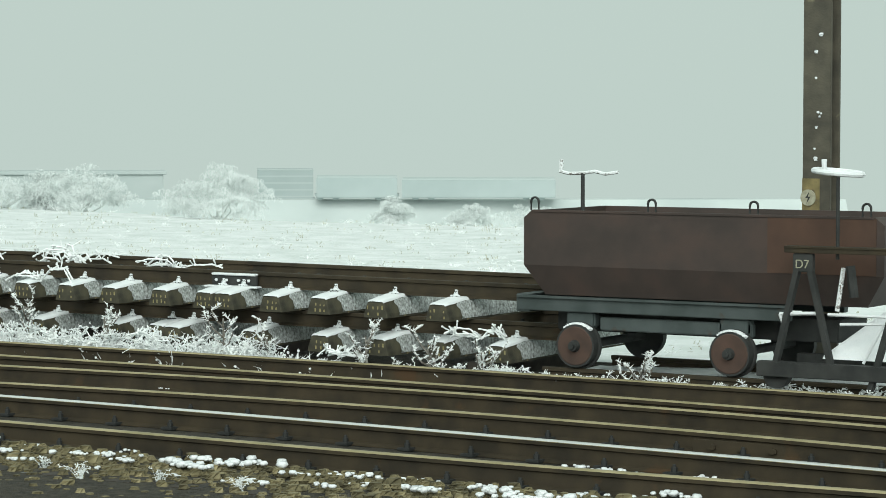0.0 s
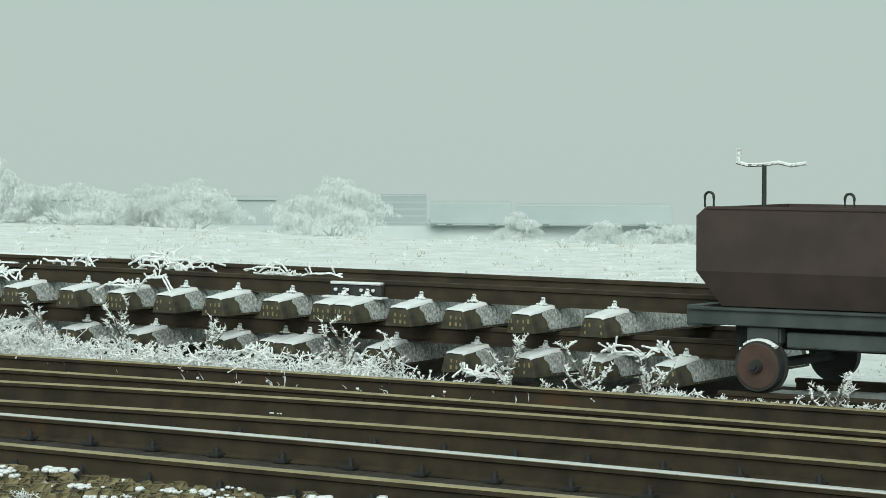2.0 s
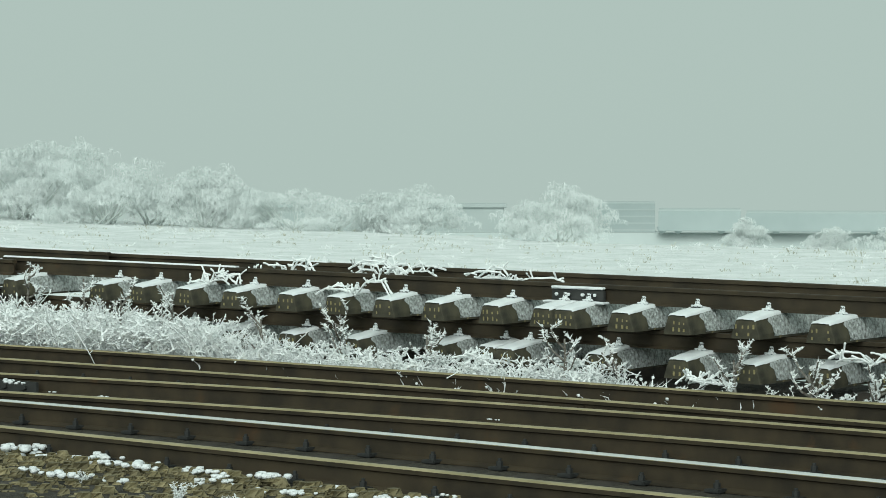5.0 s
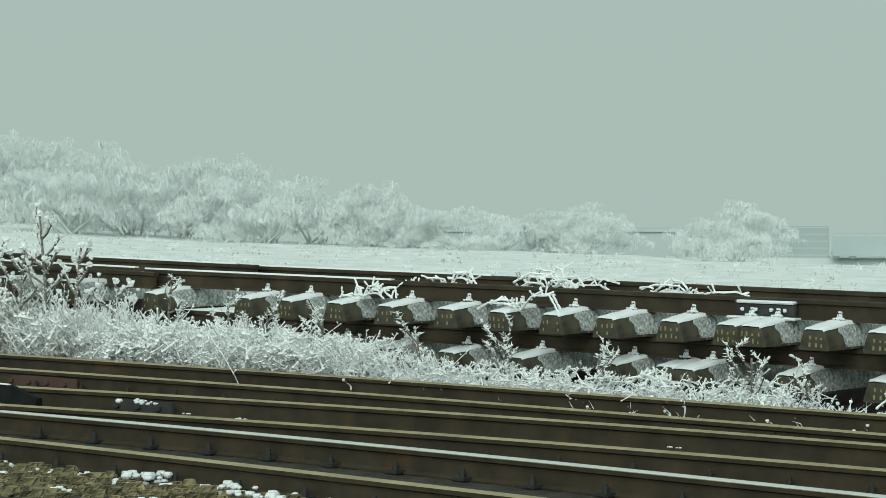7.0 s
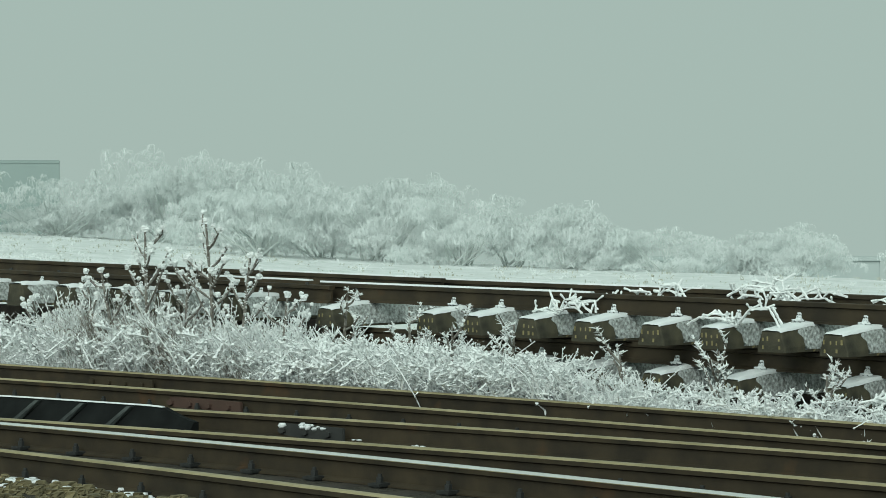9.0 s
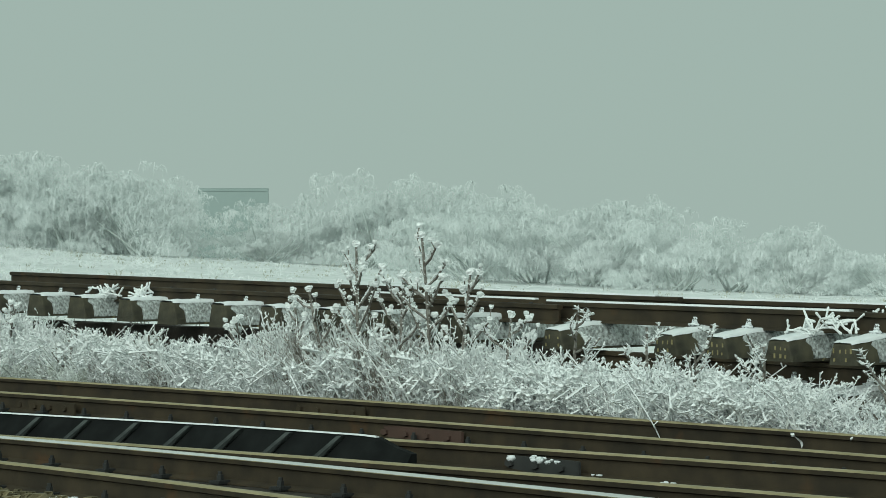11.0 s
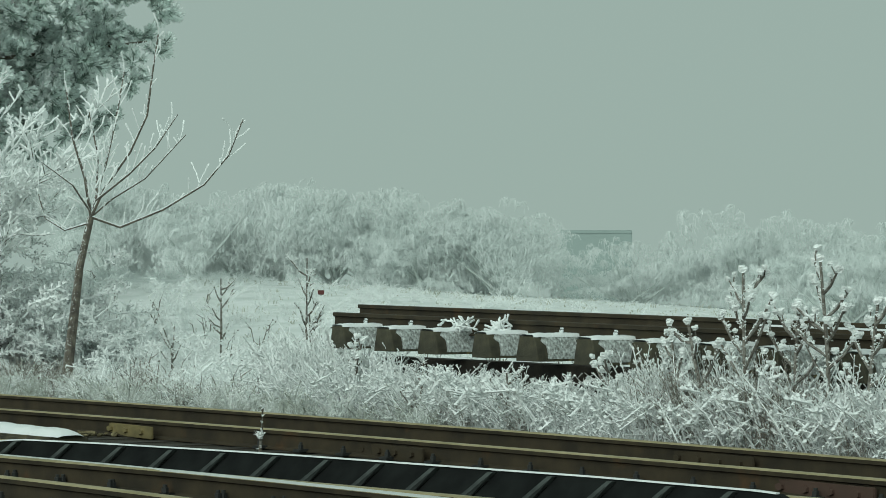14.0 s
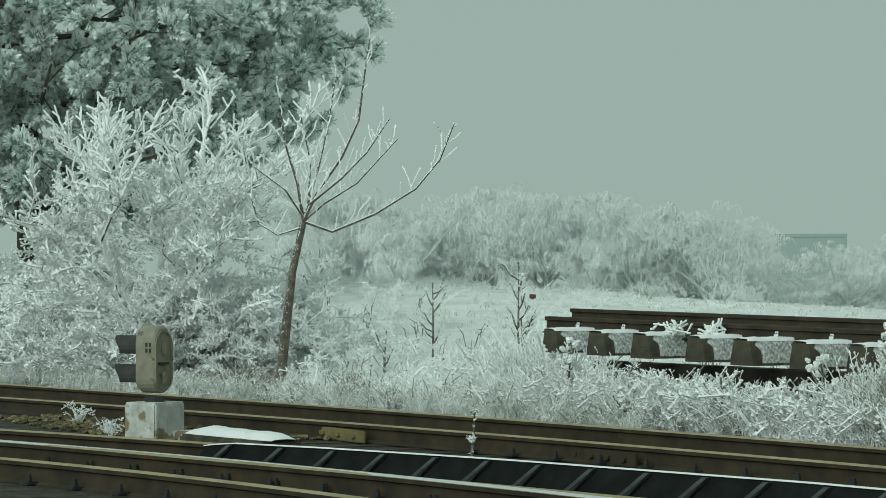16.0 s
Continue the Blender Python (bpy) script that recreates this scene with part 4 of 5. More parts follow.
def rimed_tuft(seed, stems, girth, lean, fingers, curl=0.5):
    """A tuft half a metre high: arching stalks, each furred along its length with short blunt fingers of rime."""
    r = random.Random(seed)
    vs, fs = [], []
    for _ in range(stems):
        t, out, hh = r.uniform(0, 6.283), r.uniform(0.05, lean), r.uniform(0.25, 0.52)
        d = Vector((math.cos(t), math.sin(t), 0)) * out * hh
        a = Vector((r.gauss(0, 0.07), r.gauss(0, 0.05), -0.02))
        droop = r.uniform(0.0, curl) * out
        pts = [a + d * f ** 1.6 + Vector((r.gauss(0, 0.016), r.gauss(0, 0.016), hh * (f - droop * f ** 3))) for f in (0, 0.35, 0.7, 1.0)]
        g = girth * r.uniform(0.7, 1.25)
        tube(vs, fs, [tuple(v) for v in pts], [g * 0.7, g * 0.9, g, g * 0.75], 3)
        for k in range(fingers):
            f = 0.8 + 2.2 * (k + r.random()) / fingers
            i = min(2, int(f))
            q = pts[i] + (pts[i + 1] - pts[i]) * (f - i)
            u = k * 2.4 + r.uniform(-0.5, 0.5)
            e = Vector((math.cos(u), math.sin(u), r.uniform(0.2, 1.3))).normalized() * r.uniform(0.014, 0.045)
            spike(vs, fs, q + e, q - e * 0.1, g * r.uniform(0.8, 1.3))
        bead(vs, fs, tuple(pts[3]), g * r.uniform(1.2, 2.0), r)
    return template(vs, fs)


TUFTS = [rimed_tuft(500 + i, 24, 0.0046, 0.65, 13, 0.7) for i in range(6)]
BENT = [rimed_tuft(520 + i, 22, 0.0054, 1.15, 11, 0.85) for i in range(6)]
DRY = [rimed_tuft(540 + i, 34, 0.0015, 0.7, 9) for i in range(4)]


def scatter(name, kinds, count, x0, x1, ya, yb, size, mat, label, wide=1.25, patch=0.0):
    """Many tufts stamped over a strip; size(x) gives their height; patch thins them where the noise is low."""
    uses = []
    for _ in range(count):
        x, y = rng.uniform(x0, x1), rng.uniform(ya, yb)
        if patch and noise.noise(Vector((x * 0.9, y * 0.6, 5))) < -0.5 + patch:
            continue
        k = size(x) * rng.uniform(0.6, 1.1) / 0.5
        uses.append((rng.choice(kinds), Matrix.Translation((x, y, ground_z(x, y) - 0.02)) @ Matrix.Rotation(rng.uniform(0, 6.28), 4, "Z") @ Matrix.Diagonal((wide * min(k, 1.3), wide * min(k, 1.3), k, 1))))
    return tagged(stamp(name, uses, mat), label, "grass", kind="stuff")


scatter("dry_stalks", DRY, 60, -24.7, -22.3, 17.4, 17.65, lambda x: 0.95, M_DRYTWIG, "fine grey-brown dry stalks standing among the frosted weeds", 1.0)
scatter("dry_stalks", DRY, 45, -31.0, -17.0, 17.4, 17.65, lambda x: verge_height(x) * 0.85, M_DRYTWIG, "fine grey-brown dry stalks standing among the frosted weeds", 1.0)
scatter("tall_frosted_grass", TUFTS, 270, -31.6, -16.6, 17.45, 17.75, lambda x: verge_height(x) * 0.95, M_FROST, "tall frosted grass furred with rime before the stacked panels")
scatter("tall_frosted_grass", TUFTS, 60, -24.9, -21.0, 17.46, 17.7, lambda x: 1.0, M_FROST, "tall frosted grass furred with rime round the thistles", 1.0)
scatter("bent_frosted_grass", BENT, 260, -31.6, -14.0, 17.42, 17.62, lambda x: verge_height(x) * 0.55, M_FROST, "bent frosted grass furred with rime along the rail", 0.75)
spots = []
for _ in range(200):
    x = rng.uniform(-56, -30.0)
    spots.append((x, 17.4 + abs(rng.gauss(0, 1)) * 3.0, rng.uniform(0.3, 0.6)))
grass("dry_meadow_stalks", spots, "thin dark dry stalks standing in the frosted meadow", 33, 4, M_STEM, 0.007)
scatter("dry_stalks", DRY, 60, -46, -28.0, 17.2, 18.6, lambda x: 0.6, M_DRYTWIG, "fine grey-brown dry stalks in the frosted meadow", 1.0)
scatter("rough_frosted_meadow", BENT, 620, -58, -30.6, 17.4, 21.5, lambda x: 0.42, M_FROST, "rough meadow of tall grass bent under hoar frost", 1.6, 0.25)
scatter("rough_frosted_meadow", BENT, 420, -75, -32, 21.5, 30, lambda x: 0.3, M_FROST, "low frosted tussocks thinning out into the snowy field", 1.8, 0.35)
uses = []
for _ in range(330):
    x = rng.uniform(-56, -27.5)
    y = rng.uniform(rail_y("a", x) + 0.25, 17.7)
    k = rng.uniform(0.28, 0.5) / 0.5
    uses.append((rng.choice(TUFTS if rng.random() < 0.6 else BENT), Matrix.Translation((x, y, max(ground_z(x, y), -0.2))) @ Matrix.Rotation(rng.uniform(0, 6.28), 4, "Z") @ Matrix.Diagonal((k, k, k, 1))))
tagged(stamp("frosted_verge_grass", uses, M_GRASS), "low grey-white grass crowding up to the outermost rail", "grass", kind="stuff")
spots = []
for _ in range(2600):
    y = rng.uniform(21.0, 62)
    x = -y * rng.uniform(0.25, 2.0)
    if x > -85:
        spots.append((x, y, rng.uniform(0.05, 0.13)))
grass("field_stubble", spots, "thin frosted stubble scattered over the snowy field", 34, 4, M_STUBBLE, 0.008)


LOW_TUFTS = [rimed_tuft(560 + i, 9, 0.012, 1.2, 3, 0.8) for i in range(5)]
uses = []
for _ in range(1700):
    y = 20.5 + 42 * rng.random() ** 1.3
    x = -y * rng.uniform(0.25, 2.0)
    if x > -80 and math.hypot(x, y) < 84:
        k = rng.uniform(0.1, 0.24)
        uses.append((rng.choice(LOW_TUFTS), Matrix.Translation((x, y, ground_z(x, y) - 0.01)) @ Matrix.Rotation(rng.uniform(0, 6.28), 4, "Z") @ Matrix.Diagonal((k * 2.2, k * 2.2, k, 1))))
tagged(stamp("field_tussocks", uses, M_FROST), "low white tussocks of frosted grass over the field", "grass", kind="stuff")


def stem_plant(x, y, h, seed, label, heads=True, spread=0.3, n=7, kind_name="frosted_thistle", zb=None):
    """A dry plant: a dark stem, side branches, and frost-balled flower heads."""
    rng = random.Random(seed)
    z0 = ground_z(x, y) - 0.05
    p = thing(kind_name, x, y, z0, label, "plant", "dry plants beside the stack")
    sv, sf, hv, hf = [], [], [], []
    top = Vector((rng.uniform(-0.08, 0.08), rng.uniform(-0.08, 0.08), h))
    mid = top * 0.5 + Vector((rng.uniform(-0.04, 0.04), 0, 0))
    tube(sv, sf, [(0, 0, 0), tuple(mid), tuple(top)], [0.02, 0.016, 0.009], 6)
    tips = [(mid, top)]
    for i in range(n):
        f = 0.35 + 0.6 * i / n
        a = mid * (f / 0.5) if f < 0.5 else mid + (top - mid) * ((f - 0.5) / 0.5)
        t = rng.uniform(0, 6.283)
        d = Vector((math.cos(t), math.sin(t), 0)) * spread * rng.uniform(0.5, 1.2) + Vector((0, 0, spread * rng.uniform(0.5, 1.3)))
        e = a + d
        m = a + d * 0.5 + Vector((0, 0, -0.03))
        tube(sv, sf, [tuple(a), tuple(m), tuple(e)], [0.011, 0.010, 0.007], 5)
        tips.append((m, e))
        for _ in range(2):
            q = m + (e - m) * rng.random()
            e2 = q + Vector((rng.uniform(-1, 1), rng.uniform(-1, 1), rng.uniform(0.3, 1.2))) * 0.10
            tube(sv, sf, [tuple(q), tuple(e2)], [0.005, 0.004], 4)
            tips.append((q, e2))
    from_lists("stem", sv, sf, M_STEM, p, "dark dry stem")
    for a, e in tips:
        if heads:
            blob(hv, hf, tuple(e), rng.uniform(0.022, 0.037), rng)
        for _ in range(9):
            q = a + (e - a) * rng.random()
            d = Vector((rng.uniform(-1, 1), rng.uniform(-1, 1), rng.uniform(-0.2, 1))) * 0.05
            spike(hv, hf, q, q + d, 0.008)
            blob(hv, hf, tuple(q + Vector((0, 0, 0.008))), rng.uniform(0.007, 0.014), rng)
    tagged(from_lists("rime", hv, hf, M_FROST, p, "white rime and frost balls"), kind="stuff")
    return p


def puff(vs, fs, c, r, rng):
    """A seed head under a cap of rime: a lumpy ball."""
    blob(vs, fs, c, r, rng, 0.95)
    for _ in range(5):
        t = rng.uniform(0, 6.283)
        blob(vs, fs, (c[0] + math.cos(t) * r * 0.5, c[1] + math.sin(t) * r * 0.5, c[2] + r * rng.uniform(0.1, 0.6)), r * rng.uniform(0.45, 0.65), rng)


def thistle(x, y, h, seed, lean, arms):
    """A tall dead thistle: a stout dark stem, steeply raised arms that fork, every tip a frosted ball."""
    r = random.Random(seed)
    z0 = ground_z(x, y) - 0.05
    p = thing("frosted_thistle", x, y, z0, "tall dry thistle with frost-balled heads before the stack", "plant", "dry plants beside the stack")
    sv, sf, hv, hf, bv, bf = [], [], [], [], [], []
    top = Vector((lean, 0, h))
    mid = top * 0.55 + Vector((r.uniform(-0.05, 0.05), 0, 0))

    def on_stem(f):
        return mid * (f / 0.55) if f < 0.55 else mid + (top - mid) * ((f - 0.55) / 0.45)

    def fur(a, e, n, k):
        for _ in range(n):
            q = a + (e - a) * r.random()
            d = Vector((r.uniform(-1, 1), r.uniform(-1, 1), r.uniform(-0.1, 1))) * 0.03
            spike(hv, hf, q + d, q, k)
            bead(hv, hf, tuple(q + Vector((0, 0, 0.008))), r.uniform(0.007, 0.013), r)

    tube(sv, sf, [(0, 0, 0), tuple(mid), tuple(top)], [0.024, 0.018, 0.011], 6)
    fur(mid * 0.4, top, 44, 0.006)
    puff(bv, bf, tuple(top), 0.038, r)
    for i in range(arms):
        a = on_stem(0.45 + 0.5 * i / arms)
        side = (1 if i % 2 else -1) * r.uniform(0.6, 1.0)
        reach = h * r.uniform(0.2, 0.34) * (1.05 - 0.6 * i / arms)
        e = a + Vector((side * reach, r.uniform(-0.12, 0.12), reach * r.uniform(0.55, 1.1)))
        m = a + (e - a) * 0.5 + Vector((0, 0, -0.03))
        tube(sv, sf, [tuple(a), tuple(m), tuple(e)], [0.013, 0.011, 0.008], 5)
        fur(a, e, 28, 0.006)
        puff(bv, bf, tuple(e), r.uniform(0.028, 0.044), r)
        for _ in range(r.randint(2, 4)):
            q = m + (e - m) * r.uniform(-0.3, 0.95)
            g = q + Vector((side * r.uniform(-0.03, 0.07), r.uniform(-0.06, 0.06), r.uniform(0.04, 0.13)))
            tube(sv, sf, [tuple(q), tuple(g)], [0.007, 0.005], 4)
            puff(bv, bf, tuple(g), r.uniform(0.020, 0.036), r)
    from_lists("stem", sv, sf, M_STEM, p, "dark dry stem")
    tagged(from_lists("seed_head", bv, bf, M_FROST, p, "round heads capped with rime"), kind="stuff")
    tagged(from_lists("rime", hv, hf, M_FROST, p, "white rime along the stem"), kind="stuff")
    return p


for x, y, h, sd, lean, arms in ((-23.12, 17.42, 1.62, 1, -0.12, 8), (-22.22, 17.46, 1.7, 2, -0.10, 9), (-21.85, 17.5, 1.38, 3, 0.16, 6), (-22.75, 17.55, 1.36, 4, 0.05, 6), (-23.75, 17.5, 1.2, 5, -0.35, 5), (-24.25, 17.52, 1.05, 6, -0.1, 5), (-21.3, 17.55, 1.02, 7, 0.1, 4), (-25.2, 17.5, 0.9, 8, -0.05, 4), (-29.7, 17.45, 0.98, 9, 0.05, 4)):
    thistle(x, y, h, sd, lean, arms)
for i, (x, y, h) in enumerate(((-20.4, 17.55, 1.1), (-19.5, 17.6, 0.95), (-18.9, 17.55, 0.8), (-18.2, 17.6, 0.85), (-17.0, 17.6, 0.65), (-15.9, 17.6, 0.7), (-14.9, 17.6, 0.55), (-13.2, 17.6, 0.6), (-12.6, 17.55, 0.45), (-11.3, 17.55, 0.5), (-10.6, 17.55, 0.42), (-9.9, 17.5, 0.35), (-8.2, 17.5, 0.32), (-25.0, 17.5, 0.75), (-26.8, 17.45, 0.7), (-28.3, 17.4, 0.75))):
    stem_plant(x, y, h, 40 + i, "dry weed stalk furred with thick white rime", False, 0.2, 6, "frosted_weed")
for i, (x, y, h) in enumerate(((-33.3, 18.8, 1.75), (-39.1, 20.5, 1.3), (-33.6, 19.0, 1.1), (-31.8, 18.4, 0.6), (-38.5, 19.5, 0.6))):
    stem_plant(x, y, h, 60 + i, "upright dry stalk with rime in the frosted meadow", False, 0.22, 9, "frosted_weed")
stem_plant(-24.9, 14.0, 0.66, 71, "single rimed sprig growing between the rails", False, 0.02, 2, "frosted_sprig")
b = bmesh.new()
box(b, -0.04, 0.04, -0.015, 0.015, 1.29, 1.345, 0.006)
sg = thing("field_marker", -35.7, 20.25, -0.17, "small dark red marker plate on a thin stake", "marker", rz=60)
part("plate", b, M_RED, sg)
b = bmesh.new()
box(b, -0.012, 0.012, -0.01, 0.01, 0.0, 1.29, 0.003)
part("stake", b, M_TWIG, sg)


def coral_weed(seed, h, stems, lo=0.0055, hi=0.0095, reach=0.2, sides=(5, 8)):
    """A weed bent under thick rime: arching stems, short side twigs, knobbly ends."""
    vs, fs, rng = [], [], random.Random(seed)
    for _ in range(stems):
        t, lean = rng.uniform(0, 6.283), rng.uniform(0.15, 0.9)
        hh = h * rng.uniform(0.5, 1.05)
        d = Vector((math.cos(t) * lean, math.sin(t) * lean, 0)) * hh
        a = Vector((rng.uniform(-0.08, 0.08), rng.uniform(-0.06, 0.06), -0.03))
        droop = rng.uniform(0.6, 1.0)
        pts = [a, a + d * 0.25 + Vector((0, 0, hh * 0.45)), a + d * 0.6 + Vector((0, 0, hh * 0.85)), a + d + Vector((0, 0, hh * droop))]
        k = rng.uniform(lo, hi)
        knobby(vs, fs, rng, pts, k * 0.8, k, 4, 4.5)
        bead(vs, fs, tuple(pts[3]), k * 2.4, rng)
        for _ in range(3):
            i = rng.randint(0, 2)
            bead(vs, fs, tuple(pts[i] + (pts[i + 1] - pts[i]) * rng.random()), k * rng.uniform(1.4, 2.4), rng)
        for _ in range(rng.randint(*sides)):
            i = rng.randint(0, 2)
            q = pts[i] + (pts[i + 1] - pts[i]) * rng.random()
            e = q + Vector((rng.uniform(-1, 1), rng.uniform(-1, 1), rng.uniform(-0.15, 1.0))) * hh * reach
            spike(vs, fs, q, e, k * 0.8, k * 0.85)
            bead(vs, fs, tuple(e), k * rng.uniform(1.4, 2.5), rng)
            for _ in range(2):
                q2 = q + (e - q) * rng.random()
                spike(vs, fs, q2, q2 + Vector((rng.uniform(-1, 1), rng.uniform(-1, 1), rng.uniform(-0.2, 1))) * hh * 0.10, k * 0.8)
    me = bpy.data.meshes.new("frosted_weed")
    me.from_pydata(vs, [], fs)
    me.materials.append(M_FROST)
    return me


CORAL = [coral_weed(100 + i, 0.5, 11 + i % 3, 0.0045, 0.0075, 0.15, (9, 13)) for i in range(7)]
rng = random.Random(77)


def plant_weeds(count, x0, x1, ya, yb, lo, hi, label):
    for _ in range(count):
        x, y = rng.uniform(x0, x1), rng.uniform(ya, yb)
        o = tagged(new("frosted_weed", rng.choice(CORAL)), label, "plant", "frosted weeds along the stack")
        k = rng.uniform(lo, hi) / 0.5
        o.matrix_basis = Matrix.Translation((x, y, ground_z(x, y) - 0.02)) @ Matrix.Rotation(rng.uniform(0, 6.28), 4, "Z") @ Matrix.Diagonal((k * 1.1, k * 0.9, k, 1))


uses = []
CORAL_ARRAYS = [template([tuple(v.co) for v in me.vertices], [tuple(f.vertices) for f in me.polygons]) for me in CORAL]
for _ in range(120):
    x, y, k = rng.uniform(-9.4, 0.0), rng.uniform(17.36, 17.62), rng.uniform(0.14, 0.27) / 0.5
    uses.append((rng.choice(CORAL_ARRAYS), Matrix.Translation((x, y, ground_z(x, y) - 0.02)) @ Matrix.Rotation(rng.uniform(0, 6.28), 4, "Z") @ Matrix.Diagonal((k * 1.5, k * 1.1, k, 1))))
tagged(stamp("low_rimed_weeds", uses, M_FROST), "strip of low weeds crusted white beside the rail", "weeds", kind="stuff")
plant_weeds(26, -12.6, -8.8, 17.38, 17.65, 0.14, 0.34, "low weed crusted white with rime beside the rail")
plant_weeds(70, -18.0, -12.6, 17.42, 17.7, 0.22, 0.5, "weed bent under thick white rime before the stack")
plant_weeds(80, -21.2, -17.4, 17.42, 17.7, 0.4, 0.72, "tall weed bent under thick white rime before the stack")
plant_weeds(46, -25.0, -21.2, 17.46, 17.72, 0.45, 0.85, "tall weed bent under thick white rime before the stack")
plant_weeds(60, -31.0, -25.0, 17.42, 17.66, 0.4, 0.8, "weed bent under thick white rime before the stack")
vs, fs = [], []
for _ in range(40):
    x, y, k = rng.uniform(-50, -30.5), 17.45 + abs(rng.gauss(0, 1)) * 2.6, rng.uniform(0.4, 0.85) / 0.5
    m = Matrix.Translation((x, y, ground_z(x, y) - 0.02)) @ Matrix.Rotation(rng.uniform(0, 6.28), 4, "Z") @ Matrix.Diagonal((k, k, k, 1))
    me, o = rng.choice(CORAL), len(vs)
    vs += [tuple(m @ v.co) for v in me.vertices]
    fs += [tuple(o + i for i in f.vertices) for f in me.polygons]
tagged(from_lists("meadow_weeds", vs, fs, M_FROST), "rough meadow weeds crusted with white rime", "weeds", kind="stuff")
# brush caught on the stacked rails
for x, y, z, k in ((-16.1, 18.0, 0.62, 0.5), (-16.5, 18.9, 0.72, 0.6), (-17.9, 19.0, 0.72, 0.6), (-18.2, 18.1, 0.66, 0.45), (-15.2, 19.4, 0.72, 0.55), (-10.2, 17.9, 0.24, 0.4), (-16.9, 19.6, 0.74, 0.7), (-11.8, 17.7, 0.0, 0.3), (-14.3, 17.7, 0.05, 0.35), (-28.3, 17.85, 0.81, 0.32), (-27.7, 17.85, 0.81, 0.28)):
    vs, fs, brng = [], [], random.Random(int(abs(x) * 100))
    for _ in range(6):
        t = brng.choice((0.0, 3.14)) + brng.gauss(0, 0.5)
        L, hgt = k * brng.uniform(0.4, 1.1), k * brng.uniform(0.06, 0.3)
        d = Vector((math.cos(t), math.sin(t) * 0.6, 0)) * L
        stem = [Vector((0, 0, 0)), d * 0.3 + Vector((0, 0, hgt)), d * 0.7 + Vector((0, brng.gauss(0, 0.05), hgt * 1.1)), d + Vector((0, 0, hgt * brng.uniform(0.1, 0.8)))]
        knobby(vs, fs, brng, stem, 0.009, 0.011)
        for _ in range(6):
            i = brng.randint(0, 2)
            a = stem[i] + (stem[i + 1] - stem[i]) * brng.random()
            knobby(vs, fs, brng, [a, a + Vector((brng.gauss(0, 0.6), brng.gauss(0, 0.5), brng.uniform(-0.2, 0.9))) * 0.09], 0.008, 0.010)
    o = tagged(from_lists("frosted_brush", vs, fs, M_FROST), "rimed brushwood lying over the stacked track panels", "brushwood", "brush on the stack")
    o.matrix_basis = pose(x, y, z)


# ---------------------------------------------------------------- trees
def weeping_spray(seed):
    """A spray of twigs a metre long that rise, arch over and hang, furred with rime."""
    r = random.Random(seed)
    vs, fs = [], []
    for _ in range(7):
        t, out = r.uniform(0, 6.283), r.uniform(0.35, 0.9)
        d = Vector((math.cos(t), math.sin(t), 0)) * out
        up, hang = r.uniform(0.25, 0.6), r.uniform(0.2, 0.75)
        pts = [Vector((0, 0, 0)), d * 0.4 + Vector((0, 0, up)), d * 0.8 + Vector((0, 0, up * 0.8)), d * 1.05 + Vector((0, 0, up * 0.8 - hang))]
        tube(vs, fs, [tuple(v) for v in pts], [0.018, 0.018, 0.016, 0.007], 3)
        for k in range(7):
            f = 0.4 + 2.6 * (k + r.random()) / 7
            i = min(2, int(f))
            q = pts[i] + (pts[i + 1] - pts[i]) * (f - i)
            e = Vector((r.gauss(0, 0.6) + d.x * 0.4, r.gauss(0, 0.6) + d.y * 0.4, r.uniform(-1.0, 0.3))).normalized() * r.uniform(0.14, 0.34)
            spike(vs, fs, q, q + e, 0.013)
    return template(vs, fs)


SPRAYS = [weeping_spray(700 + i) for i in range(6)]


